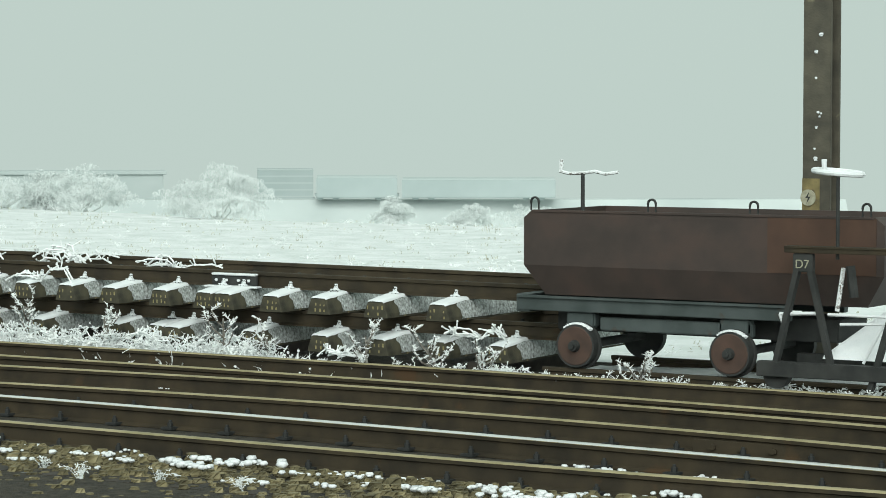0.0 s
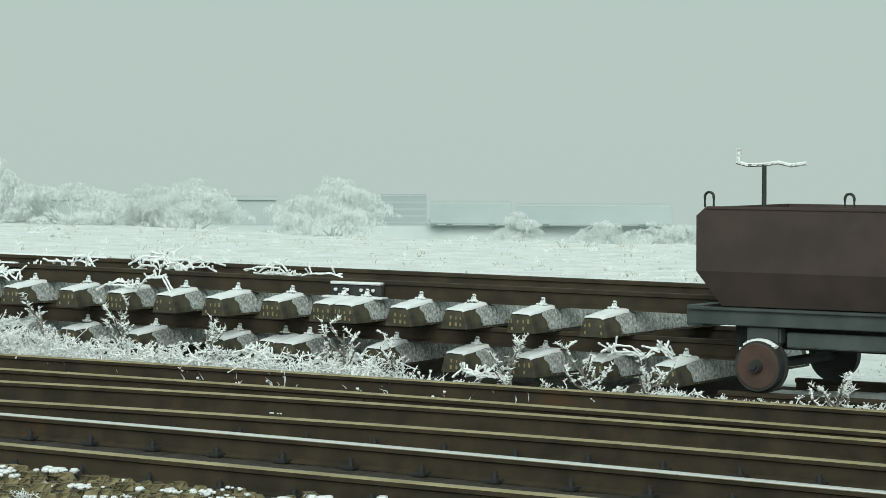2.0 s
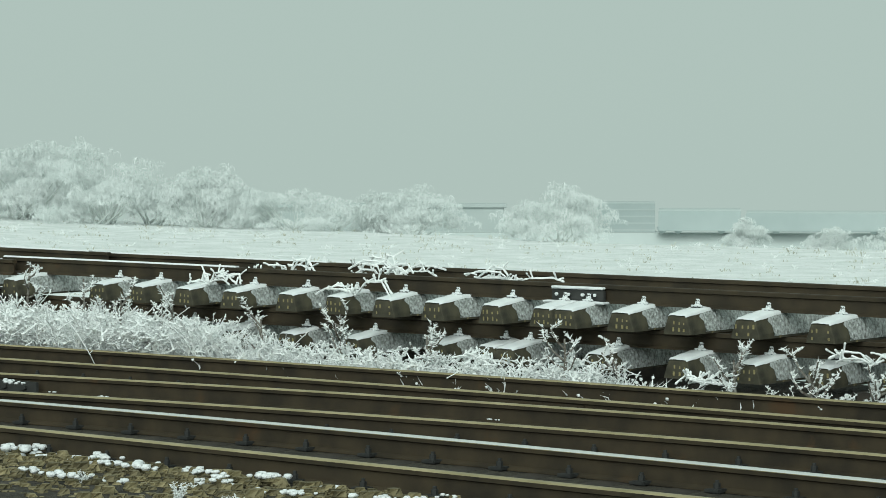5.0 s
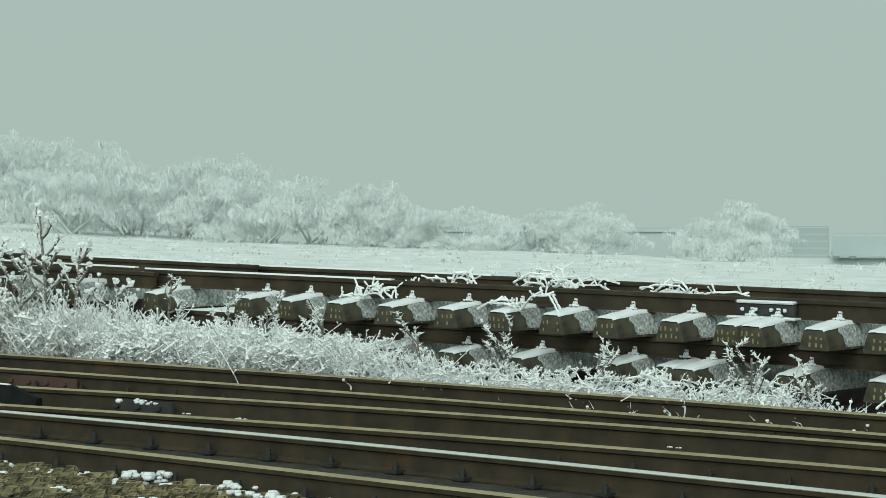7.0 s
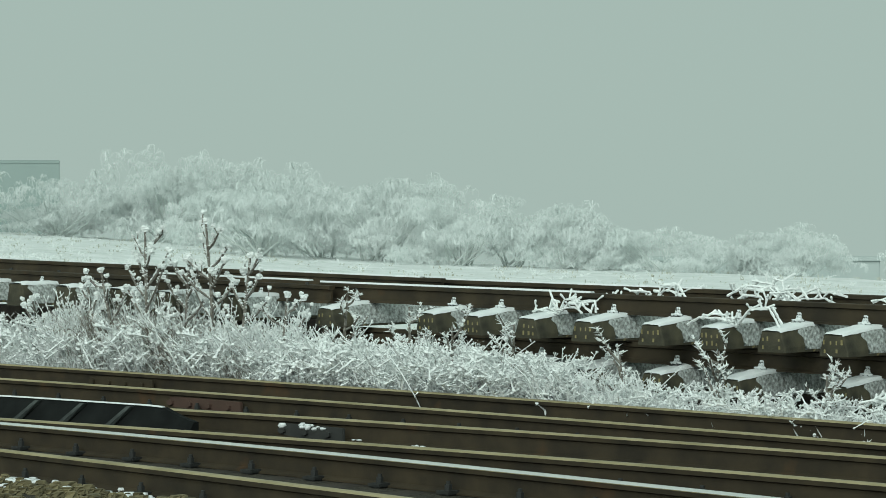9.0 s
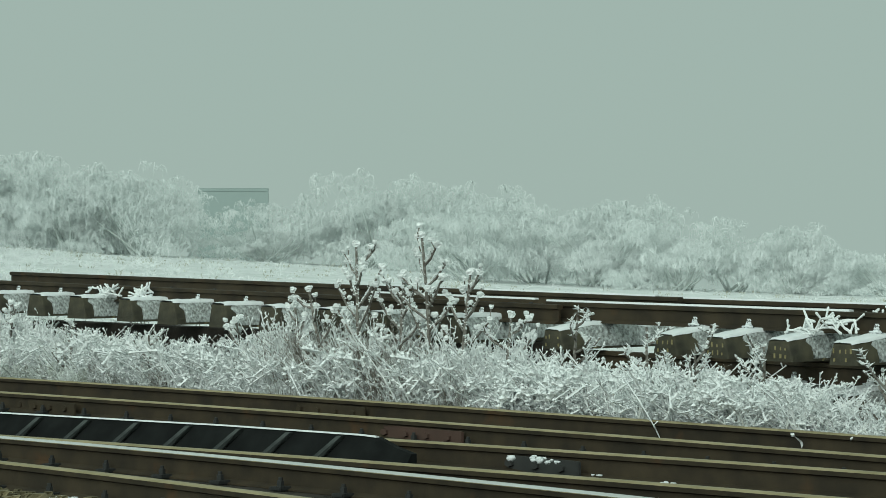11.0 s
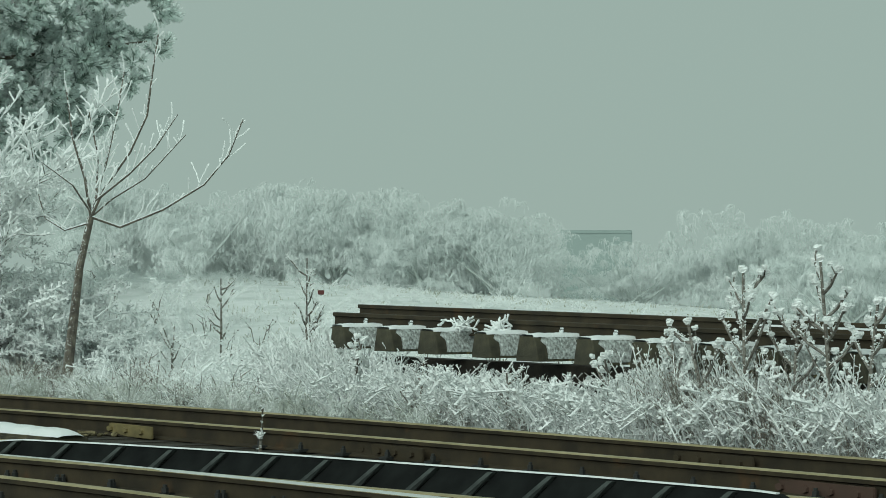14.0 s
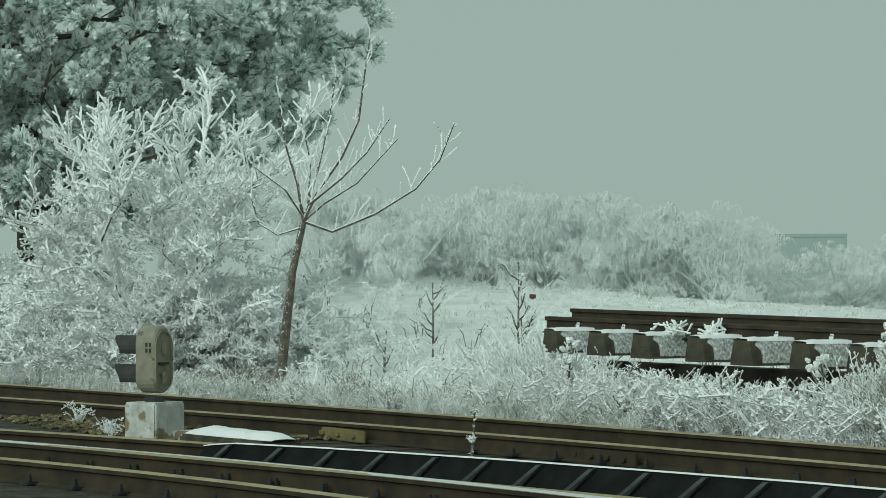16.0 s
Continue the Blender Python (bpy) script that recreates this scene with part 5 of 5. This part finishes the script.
def rime_tree(x, y, w, h, seed, fine=1300):
    """A far bush or small tree: limbs from the ground and a crown of rounded, overlapping weeping masses."""
    rng = random.Random(seed)
    z0 = ground_z(x, y) - 0.1
    p = thing("rimed_tree" if h > 1.5 else "rimed_bush", x, y, z0, "bare bushy tree white with hoar frost across the field" if h > 1.5 else "low rounded bush white with hoar frost in the field", "tree" if h > 1.5 else "bush", "frosted trees across the field")
    h += 0.1
    w *= 1.3
    sv, sf, lobes = [], [], []
    for i in range(rng.randint(9, 13)):
        a = rng.uniform(0, 6.283)
        rad = (rng.random() ** 0.6) * 0.38
        c = Vector((math.cos(a) * rad * w, math.sin(a) * rad * w, h * rng.uniform(0.45, 0.82) * (1.0 - 0.6 * rad)))
        lobes.append((c, rng.uniform(0.13, 0.22)))
        m = c * 0.5 + Vector((rng.uniform(-0.06, 0.06) * w, rng.uniform(-0.06, 0.06) * w, 0))
        tube(sv, sf, [(rng.uniform(-0.06, 0.06) * w, rng.uniform(-0.06, 0.06) * w, 0), tuple(m), tuple(c)], [0.016 * h, 0.011 * h, 0.005 * h], 5)
    for i in range(9):
        a, rad = rng.uniform(0, 6.283), rng.uniform(0.12, 0.42)
        lobes.append((Vector((math.cos(a) * rad * w, math.sin(a) * rad * w, h * rng.uniform(0.1, 0.38))), rng.uniform(0.13, 0.2)))
    # limbs and crown both carry the fog's haze in their colour
    from_lists("trunk", sv, sf, M_HAZED_BARK, p, "bare limbs paled by painted fog haze")
    uses = []
    for _ in range(fine // 6):
        c, k = rng.choice(lobes)
        d = Vector((rng.gauss(0, 1), rng.gauss(0, 1), rng.gauss(0.25, 0.9))).normalized() * rng.uniform(0.35, 1.0)
        q = c + Vector((d.x * k * w, d.y * k * w, d.z * k * h))
        if q.z > 0.04 * h:
            size = rng.uniform(0.11, 0.24) * (0.5 + 0.45 * h)
            uses.append((rng.choice(SPRAYS), aim(q, (d.x * 0.5, d.y * 0.5, 1), size, rng.uniform(0, 6.28))))
    stamp("crown", uses, M_HAZED_FROST, p, "dense hanging rimed twigs with fog haze painted into their white")
    return p


BUSHES = [(-35.7, 47.6, 2.51, 1.4), (-31.0, 48.4, 0.82, 0.7), (-31.5, 52.8, 1.09, 0.64), (-29.6, 52.7, 1.61, 0.61), (-28.2, 54.6, 1.77, 0.65), (-41.2, 49.1, 2.18, 1.17), (-43.8, 50.9, 1.28, 1.34), (-42.9, 46.4, 2.41, 1.1), (-45.8, 46.4, 2.49, 1.69), (-48.3, 45.2, 3.23, 1.91), (-51.9, 45.8, 3.82, 2.32), (-53.0, 42.9, 3.47, 2.15), (-59.6, 48.5, 2.91, 2.54), (-62.2, 46.9, 3.73, 2.73), (-65.0, 41.1, 3.06, 2.09), (-66.8, 39.9, 2.64, 2.23), (-71.7, 39.7, 3.94, 2.72), (-74.3, 36.7, 3.83, 2.75), (-75.2, 39.3, 2.95, 2.62), (-68.6, 42.9, 3.73, 2.23), (-77.2, 35.2, 2.62, 2.62)]
for i, (x, y, w, h) in enumerate(BUSHES):
    rime_tree(x, y, w, h * (1.25 if x < -64 else 1.1 if x < -50 else 1.0), 200 + i, 900 + int(700 * w))
for i in range(5, len(BUSHES) - 1):
    a, c = BUSHES[i], BUSHES[i + 1]
    if math.hypot(a[0] - c[0], a[1] - c[1]) < 9:
        rime_tree((a[0] + c[0]) / 2 - 1.0, (a[1] + c[1]) / 2 + 0.8, (a[2] + c[2]) * 0.5, min(a[3], c[3]) * 0.95, 260 + i, 1500)

for i, (x, y, w, h) in enumerate(((-67.4, 45.2, 2.2, 0.9), (-65.6, 45.6, 2.4, 1.1), (-64.4, 45.0, 2.0, 1.3))):
    rime_tree(x, y, w, h, 290 + i, 1200)

RIGHT = Vector((0.44, 0.90, 0))


def limb(vs, fs, rng, pts, r0, r1, twigs, rime):
    """A curved limb with short upright side twigs; rime gets the frost along it."""
    n = len(pts)
    tube(vs, fs, [tuple(p) for p in pts], [r0 + (r1 - r0) * i / (n - 1) for i in range(n)], 7)
    for _ in range(twigs):
        i = rng.randint(0, n - 2)
        f = rng.random()
        q = pts[i] + (pts[i + 1] - pts[i]) * f
        d = (pts[i + 1] - pts[i]).normalized() * rng.uniform(0.2, 0.5) + Vector((rng.gauss(0, 0.35), rng.gauss(0, 0.35), rng.uniform(0.4, 1.0)))
        e = q + d.normalized() * rng.uniform(0.08, 0.42)
        knobby(*rime, rng, [q, (q + e) * 0.5 + Vector((rng.gauss(0, 0.02), rng.gauss(0, 0.02), 0)), e], 0.007, 0.012)
    for i in range(n - 1):
        for s in range(int((pts[i + 1] - pts[i]).length * 16)):
            u = pts[i] + (pts[i + 1] - pts[i]) * rng.random()
            blob(*rime, tuple(u + Vector((0, 0, r1 + 0.004))), rng.uniform(0.010, 0.019), rng, 0.8)


def young_tree():
    x, y = -39.7, 18.6
    z0 = ground_z(x, y) - 0.1
    p = thing("young_bare_tree", x, y, z0, "slender bare young tree with frosted upswept branches", "tree")
    base = 0.78 - z0
    rng = random.Random(9)
    sv, sf, rime = [], [], ([], [])

    def v(a, b, depth=0.0):
        return RIGHT * a + Vector((-0.9, 0.44, 0)) * depth + Vector((0, 0, base + b))

    tube(sv, sf, [tuple(v(-0.12, -base)), tuple(v(0.0, 0.0)), tuple(v(0.08, 0.7)), tuple(v(0.23, 1.38))], [0.078, 0.064, 0.054, 0.045], 9)
    limb(sv, sf, rng, [v(0.23, 1.38), v(0.62, 1.24), v(1.2, 1.48), v(1.75, 1.82), v(2.08, 2.22), v(2.27, 2.7)], 0.022, 0.009, 20, rime)
    limb(sv, sf, rng, [v(0.23, 1.38), v(0.4, 1.75), v(0.75, 2.25), v(0.98, 2.75), v(1.05, 3.3), v(1.13, 3.85)], 0.026, 0.009, 24, rime)
    limb(sv, sf, rng, [v(0.23, 1.38), v(0.15, 1.9), v(-0.02, 2.45), v(-0.1, 3.1)], 0.024, 0.009, 18, rime)
    limb(sv, sf, rng, [v(0.25, 1.5), v(0.42, 2.1, 0.2), v(0.55, 2.7, 0.3), v(0.66, 3.4, 0.4)], 0.02, 0.009, 18, rime)
    limb(sv, sf, rng, [v(0.3, 1.6), v(0.75, 1.95, -0.2), v(1.1, 2.3, -0.3), v(1.4, 2.75, -0.3)], 0.018, 0.008, 16, rime)
    limb(sv, sf, rng, [v(0.2, 1.3), v(-0.12, 1.2), v(-0.38, 1.36), v(-0.48, 1.72)], 0.017, 0.008, 7, rime)
    limb(sv, sf, rng, [v(0.24, 1.42), v(0.0, 1.8, -0.3), v(-0.4, 2.1, -0.4)], 0.015, 0.008, 7, rime)
    limb(sv, sf, rng, [v(0.23, 1.38), v(0.5, 1.62, 0.1), v(0.95, 1.9, 0.1), v(1.5, 2.5, 0.1)], 0.018, 0.008, 16, rime)
    limb(sv, sf, rng, [v(0.3, 1.6), v(0.32, 2.2, 0.1), v(0.2, 2.8, 0.1)], 0.018, 0.008, 14, rime)
    from_lists("branch", sv, sf, M_YOUNG, p)
    tagged(from_lists("rime", rime[0], rime[1], M_FROST, p), kind="stuff")
    return p


young_tree()


def frosted_shrub(x, y, h, w, seed, stout, label, sprigs, depth=2, girth=0.055):
    """Forking limbs, dark below and thick with rime above, short blunt fingers, and a mass of drooping sprigs."""
    rng = random.Random(seed)
    z0 = ground_z(x, y) - 0.1
    p = thing("frosted_shrub", x, y, z0, label, "shrub", "frosted shrubs by the signal")
    ends = []

    def grow(vs, fs, bv, bf, a, d, length, r, depth):
        bend = (d + Vector((rng.gauss(0, 0.28), rng.gauss(0, 0.28), 0.12))).normalized()
        m = a + d.normalized() * length * 0.5
        e = m + bend * length * 0.5
        lift = Vector((0, 0, r * 0.3))
        knobby(vs, fs, rng, [a + lift, m + lift, e + lift], r, r * 0.7, 6)
        tube(bv, bf, [tuple(a - lift), tuple(m - lift), tuple(e)], [r * 0.5, r * 0.38, r * 0.1], 5)
        ends.append((a, e))
        for _ in range(int(length * 9)):
            f = rng.uniform(0.25, 1.0)
            u = a + (m - a) * 2 * f if f < 0.5 else m + (e - m) * (2 * f - 1)
            d2 = (bend * 0.7 + Vector((rng.gauss(0, 0.7), rng.gauss(0, 0.7), rng.uniform(0.0, 0.9)))).normalized()
            knobby(vs, fs, rng, [u, u + d2 * rng.uniform(0.06, 0.22)], min(r, 0.018), min(r, 0.021))
        if depth:
            for _ in range(4):
                nd = (bend + Vector((rng.gauss(0, 0.65), rng.gauss(0, 0.65), rng.gauss(0.05, 0.35)))).normalized()
                grow(vs, fs, bv, bf, m + (e - m) * rng.uniform(-0.4, 1), nd, length * rng.uniform(0.42, 0.68), r * 0.66, depth - 1)

    for i in range(stout):
        vs, fs, bv, bf = [], [], [], []
        t = 6.283 * i / stout + rng.uniform(-0.4, 0.4)
        d = Vector((math.cos(t) * 0.5 * w / h, math.sin(t) * 0.5 * w / h, 0.85))
        grow(vs, fs, bv, bf, Vector((rng.uniform(-0.1, 0.1), rng.uniform(-0.1, 0.1), 0)), d.normalized(), h * rng.uniform(0.42, 0.58), girth, depth)
        branch = from_lists("limb", bv, bf, M_BARK, p, "dark bare limb")
        from_lists("limb_rime", vs, fs, M_FROST, branch, "thick white rime along the limb")
    uses = []
    for _ in range(sprigs):
        a, e = rng.choice(ends)
        if rng.random() < 0.6:
            c = a + (e - a) * rng.random()
            if c.z > h * 0.6 and rng.random() < 0.85:
                continue
            d = (rng.gauss(0, 1), rng.gauss(0, 1), rng.gauss(0.1, 0.5))
        else:
            t, rad = rng.uniform(0, 6.283), (rng.random() ** 0.5) * 0.6 * w
            c = Vector((math.cos(t) * rad, math.sin(t) * rad, h * 0.6 * (rng.random() ** 0.7) * (1.15 - rad / w)))
            d = (math.cos(t) + rng.gauss(0, 0.6), math.sin(t) + rng.gauss(0, 0.6), rng.uniform(-0.3, 0.5))
        uses.append((rng.choice(SHRUB_FRONDS), aim(c, d, rng.uniform(0.25, 0.6), rng.uniform(0, 6.28))))
    tagged(stamp("rime", uses, M_FROST, p, "drooping sprigs white with rime"), kind="stuff")
    return p


SHRUB_FRONDS = [frond(440 + i, 22, 0.038) for i in range(6)]
frosted_shrub(-42.6, 17.9, 5.3, 4.4, 301, 6, "large shrub with stout limbs thick with white rime", 700, 3, 0.05)
frosted_shrub(-52.0, 18.8, 3.2, 4.2, 306, 6, "wide dense shrub white with hoar frost", 1400, 2, 0.032)
frosted_shrub(-49.5, 18.3, 2.5, 4.0, 302, 6, "wide dense shrub white with hoar frost", 1300, 2, 0.032)
frosted_shrub(-46.4, 18.0, 2.4, 3.4, 303, 6, "wide dense shrub white with hoar frost", 1300, 2, 0.032)
frosted_shrub(-42.6, 18.6, 2.3, 3.6, 304, 6, "wide dense shrub white with hoar frost", 1400, 2, 0.032)


def pine():
    bx, by = -54.5, 19.5
    z0 = ground_z(bx, by) - 0.1
    p = thing("pine_tree", bx, by, z0, "large dark green pine with every needle tuft frosted", "tree")
    rng = random.Random(17)
    tv, tf, nv, nf = [], [], [], []
    tube(tv, tf, [(0, 0, 0), (0.1, 0, 3), (0.0, 0.1, 6.5), (0.1, 0.1, 10.5)], [0.24, 0.2, 0.15, 0.05], 10)
    centre = Vector((0.6, 1.2, 6.1 - z0))
    clumps = []
    for i in range(46):
        f = (i + 0.5) / 46
        t = i * 2.4
        zc = 2.9 - z0 + 7.0 * f
        reach = 5.2 * math.sqrt(max(0.05, 1 - ((zc - centre.z) / 4.6) ** 2))
        d = Vector((math.cos(t), math.sin(t), 0))
        a = Vector((0.05, 0.05, zc - 0.7))
        e = a + d * reach * rng.uniform(0.75, 1.0) + Vector((0, 0, rng.uniform(0.1, 0.9)))
        m = a + (e - a) * 0.5 + Vector((0, 0, -0.2))
        tube(tv, tf, [tuple(a), tuple(m), tuple(e)], [0.06, 0.045, 0.02], 6)
        for _ in range(6):
            u = rng.uniform(0.25, 1.0)
            q = a + (m - a) * (u / 0.5) if u < 0.5 else m + (e - m) * ((u - 0.5) / 0.5)
            s = Vector((rng.gauss(0, 0.45), rng.gauss(0, 0.45), rng.gauss(0.0, 0.32)))
            tube(tv, tf, [tuple(q), tuple(q + s)], [0.015, 0.008], 4)
            clumps.append((q + s, d * 0.4))
    # the long branch reaching out towards the young tree
    a, e = Vector((0, 0, 5.4 - z0)), RIGHT * 6.1 + Vector((0.3, 0, 5.75 - z0))
    tube(tv, tf, [tuple(a), tuple((a + e) * 0.5 + Vector((0, 0, -0.2))), tuple(e)], [0.06, 0.045, 0.02], 6)
    for _ in range(16):
        u = rng.uniform(0.4, 1.0)
        clumps.append((a + (e - a) * u + Vector((rng.gauss(0, 0.25), rng.gauss(0, 0.25), rng.gauss(-0.05, 0.25))), RIGHT * 0.5))
    heart = RIGHT * 1.4 + Vector((0, 0, 6.3 - z0))
    for _ in range(760):
        k = Vector((rng.gauss(0, 1), rng.gauss(0, 1), rng.gauss(0, 1))).normalized()
        k *= rng.uniform(0.6, 1.0) * (1.0 + 0.24 * noise.noise(k * 2.6) + 0.16 * noise.noise(k * 6))
        clumps.append((heart + Vector((k.x * 4.8, k.y * 4.8, k.z * 3.7)), k))
    # a clump: five to eight brushes fanned out and up round one shoot
    tufts = []
    for c, k in clumps:
        for _ in range(rng.randint(5, 8)):
            d = (k * 0.5 + Vector((rng.gauss(0, 0.6), rng.gauss(0, 0.6), rng.gauss(0.35, 0.5)))).normalized()
            tufts.append((c + d * rng.uniform(0.02, 0.22), d))
    dark, tips = [], []
    for i in range(4):
        dv, df, fv, ff = [], [], [], []
        for j in range(64):
            t, f = rng.uniform(0, 6.283), rng.random()
            q = Vector((0, 0, 0.55 * f))
            k = Vector((math.cos(t), math.sin(t), rng.uniform(0.35, 1.0) + 0.8 * f)).normalized() * rng.uniform(0.42, 0.6)
            if j % 3 == 0:
                spike(dv, df, q, q + k * 0.8, 0.055)
            spike(fv, ff, q + k, q + k * 0.25, rng.uniform(0.032, 0.05))
        tube(dv, df, [(0, 0, -0.25), (0, 0, 0.5)], [0.05, 0.03], 4)
        dark.append(template(dv, df))
        tips.append(template(fv, ff))
    du, tu = [], []
    for c, d in tufts:
        i, m = rng.randint(0, 3), aim(c, d, rng.uniform(0.24, 0.36), rng.uniform(0, 6.28))
        du.append((dark[i], m))
        tu.append((tips[i], m))
    from_lists("trunk", tv, tf, M_BARK, p)
    stamp("needles", du, M_NEEDLE, p, "dark green needle tufts")
    tagged(stamp("needle_frost", tu, M_NEEDLE_TIP, p, "frosted white needle tips"), kind="stuff")
    return p


pine()

# ---------------------------------------------------------------- gravel and small snow
rng = random.Random(55)
vs, fs = [], []
for _ in range(7000):
    x = rng.uniform(-21, -2.5)
    y = rail_y("f", x) - 0.2 - abs(rng.gauss(0, 0.9))
    if y < 8.6:
        continue
    r = rng.uniform(0.022, 0.05) if rng.random() < 0.95 else rng.uniform(0.05, 0.075)
    blob(vs, fs, (x, y, -0.175 - 0.03 * (rail_y("f", x) - y) + r * 0.4 + rng.uniform(-0.02, 0.02)), r, rng, rng.uniform(0.8, 1.2))
for _ in range(900):
    x = rng.uniform(-35, -29.3)
    y = rng.uniform(13.0, 15.0)
    r = rng.uniform(0.02, 0.04)
    blob(vs, fs, (x, y, -0.17 + r * 0.4), r, rng, 0.7)
tagged(from_lists("ballast_stones", vs, fs, M_STONE), "loose olive-brown ballast stones beside the near rail", "gravel", kind="stuff")


def snow_bits(name, items, label, seed, flat=0.45):
    """Small cushions of snow: clusters of merged lumps at (x, y, z, size)."""
    vs, fs, rng = [], [], random.Random(seed)
    for x, y, z, s in items:
        for _ in range(rng.randint(6, 13)):
            blob(vs, fs, (x + rng.gauss(0, s * 1.5), y + rng.gauss(0, s * 0.7), z + s * 0.12), s * rng.uniform(0.25, 0.6), rng, flat)
    ob = from_lists(name, vs, fs, M_SNOW)
    for q in ob.data.polygons:
        q.use_smooth = True
    return tagged(ob, label, "snow", kind="stuff")


items = []
for _ in range(85):
    x = rng.uniform(-20, -2.5)
    items.append((x, rail_y("f", x) - rng.choice((0.12, 0.16, 0.25, 0.5, 0.8)) - rng.random() * 0.1, -0.165, rng.uniform(0.03, 0.085)))
for _ in range(40):
    x = rng.uniform(-13.5, -2.5)
    items.append((x, rail_y("f", x) - 0.15 - abs(rng.gauss(0, 0.7)), -0.115, rng.uniform(0.045, 0.09)))
for _ in range(80):
    x = rng.uniform(-7.2, -2.0)
    items.append((x, rail_y("e", x) - rng.uniform(-0.9, 1.2), -0.172, rng.uniform(0.03, 0.07)))
snow_bits("snow_patches", items, "small cushions of snow lying on the ballast", 91, 0.65)
items = []
for _ in range(46):
    x = rng.uniform(-24, -3)
    items.append((x, rail_y("f", x) + 0.13, -0.06, rng.uniform(0.02, 0.04)))
for _ in range(22):
    x = rng.uniform(-22, -3)
    items.append((x, rail_y("e", x) + 0.3, -0.14, rng.uniform(0.03, 0.06)))
items += [(-16.72, 13.95, 0.02, 0.06), (-16.45, 13.92, 0.02, 0.05), (-11.4, 14.2, 0.0, 0.02), (-15.2, 13.75, -0.02, 0.03), (-15.9, 13.8, -0.02, 0.02)]
snow_bits("rail_snow_lumps", items, "white snow lumps caught between the rails", 92, 0.7)
for i, (x, y, k) in enumerate(((-31.3, 13.2, 0.34), (-33.5, 13.6, 0.4), (-30.6, 13.0, 0.3), (-10.9, 10.3, 0.22), (-10.2, 10.1, 0.2), (-9.6, 10.4, 0.18), (-9.0, 10.1, 0.22), (-8.4, 10.3, 0.18), (-12.0, 10.5, 0.16), (-7.6, 10.2, 0.2))):
    o = tagged(new("frosted_weed", CORAL[i % 7]), "small white rimed weed growing in the ballast", "plant", "frosted weeds along the stack")
    o.matrix_basis = pose(x, y, -0.18) @ Matrix.Diagonal((k * 1.6, k * 1.6, k * 1.3, 1))


# ---------------------------------------------------------------- far yard in the fog
def far_bank(x0, y0, x1, y1, top):
    """An added bank that holds the distant wagons at their height in view."""
    d = (Vector((x1, y1, 0)) - Vector((x0, y0, 0)))
    path = [(x0 + d.x * i / 8, y0 + d.y * i / 8, top) for i in range(9)]
    vs, fs = sweep(path, [(-14, -12), (14, -12), (2.4, 0), (-2.4, 0)])
    return tagged(from_lists("railway_embankment", vs, fs, M_HAZED_BANK), "added distant embankment under the wagons, haze painted into its snow", "embankment", kind="structure")


def box_wagon(x, y, z, length, height, heading, label, roofed=True, mat=M_HAZED_WAGON):
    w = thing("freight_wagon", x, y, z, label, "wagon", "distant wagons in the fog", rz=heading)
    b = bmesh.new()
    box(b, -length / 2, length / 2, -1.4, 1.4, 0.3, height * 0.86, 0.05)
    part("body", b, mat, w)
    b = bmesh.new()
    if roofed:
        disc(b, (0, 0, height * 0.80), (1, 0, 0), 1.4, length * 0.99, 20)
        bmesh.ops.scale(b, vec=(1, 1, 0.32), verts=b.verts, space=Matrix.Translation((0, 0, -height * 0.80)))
        part("roof", b, M_HAZED_WALL, w)
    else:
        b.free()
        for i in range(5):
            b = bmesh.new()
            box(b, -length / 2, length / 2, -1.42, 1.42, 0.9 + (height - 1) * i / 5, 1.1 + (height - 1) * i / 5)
            part("side_slat", b, M_HAZED_WALL, w)
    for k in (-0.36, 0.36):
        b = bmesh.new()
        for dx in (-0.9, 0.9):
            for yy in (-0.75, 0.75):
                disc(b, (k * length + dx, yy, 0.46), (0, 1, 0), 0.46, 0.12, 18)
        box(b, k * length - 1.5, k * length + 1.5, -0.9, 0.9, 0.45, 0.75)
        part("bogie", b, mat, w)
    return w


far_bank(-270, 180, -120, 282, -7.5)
# wagons and sheds take their faintness from hazed base colours
box_wagon(-164.9, 247.6, -7.5, 9.2, 3.0, 33.6, "far covered freight wagon with fog haze painted into its grey")
box_wagon(-153.0, 254.8, -7.5, 17.5, 2.7, 31.3, "far long freight wagon with fog haze painted into its grey")
box_wagon(-189.0, 267.5, -9.0, 7.0, 5.2, 36, "far slatted freight wagon with fog haze painted into its grey", False)
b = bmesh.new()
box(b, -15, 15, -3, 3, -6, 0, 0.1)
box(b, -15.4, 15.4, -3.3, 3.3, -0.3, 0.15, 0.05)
tagged(part("long_shed", b, M_HAZED_WALL), "long low shed with fog haze painted into its grey", "shed").matrix_basis = pose(-212.7, 248.6, -4.9, 0, 0, 40.5)
sh = thing("goods_shed", -130.7, 88.2, -6.0, "square goods shed between frosted trees, fog haze painted into its grey", "shed", rz=56)
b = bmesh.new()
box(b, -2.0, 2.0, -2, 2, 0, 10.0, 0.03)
part("wall", b, M_HAZED_SHED, sh)
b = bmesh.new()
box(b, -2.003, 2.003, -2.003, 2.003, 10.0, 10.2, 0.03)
part("roof", b, M_HAZED_SHED, sh)
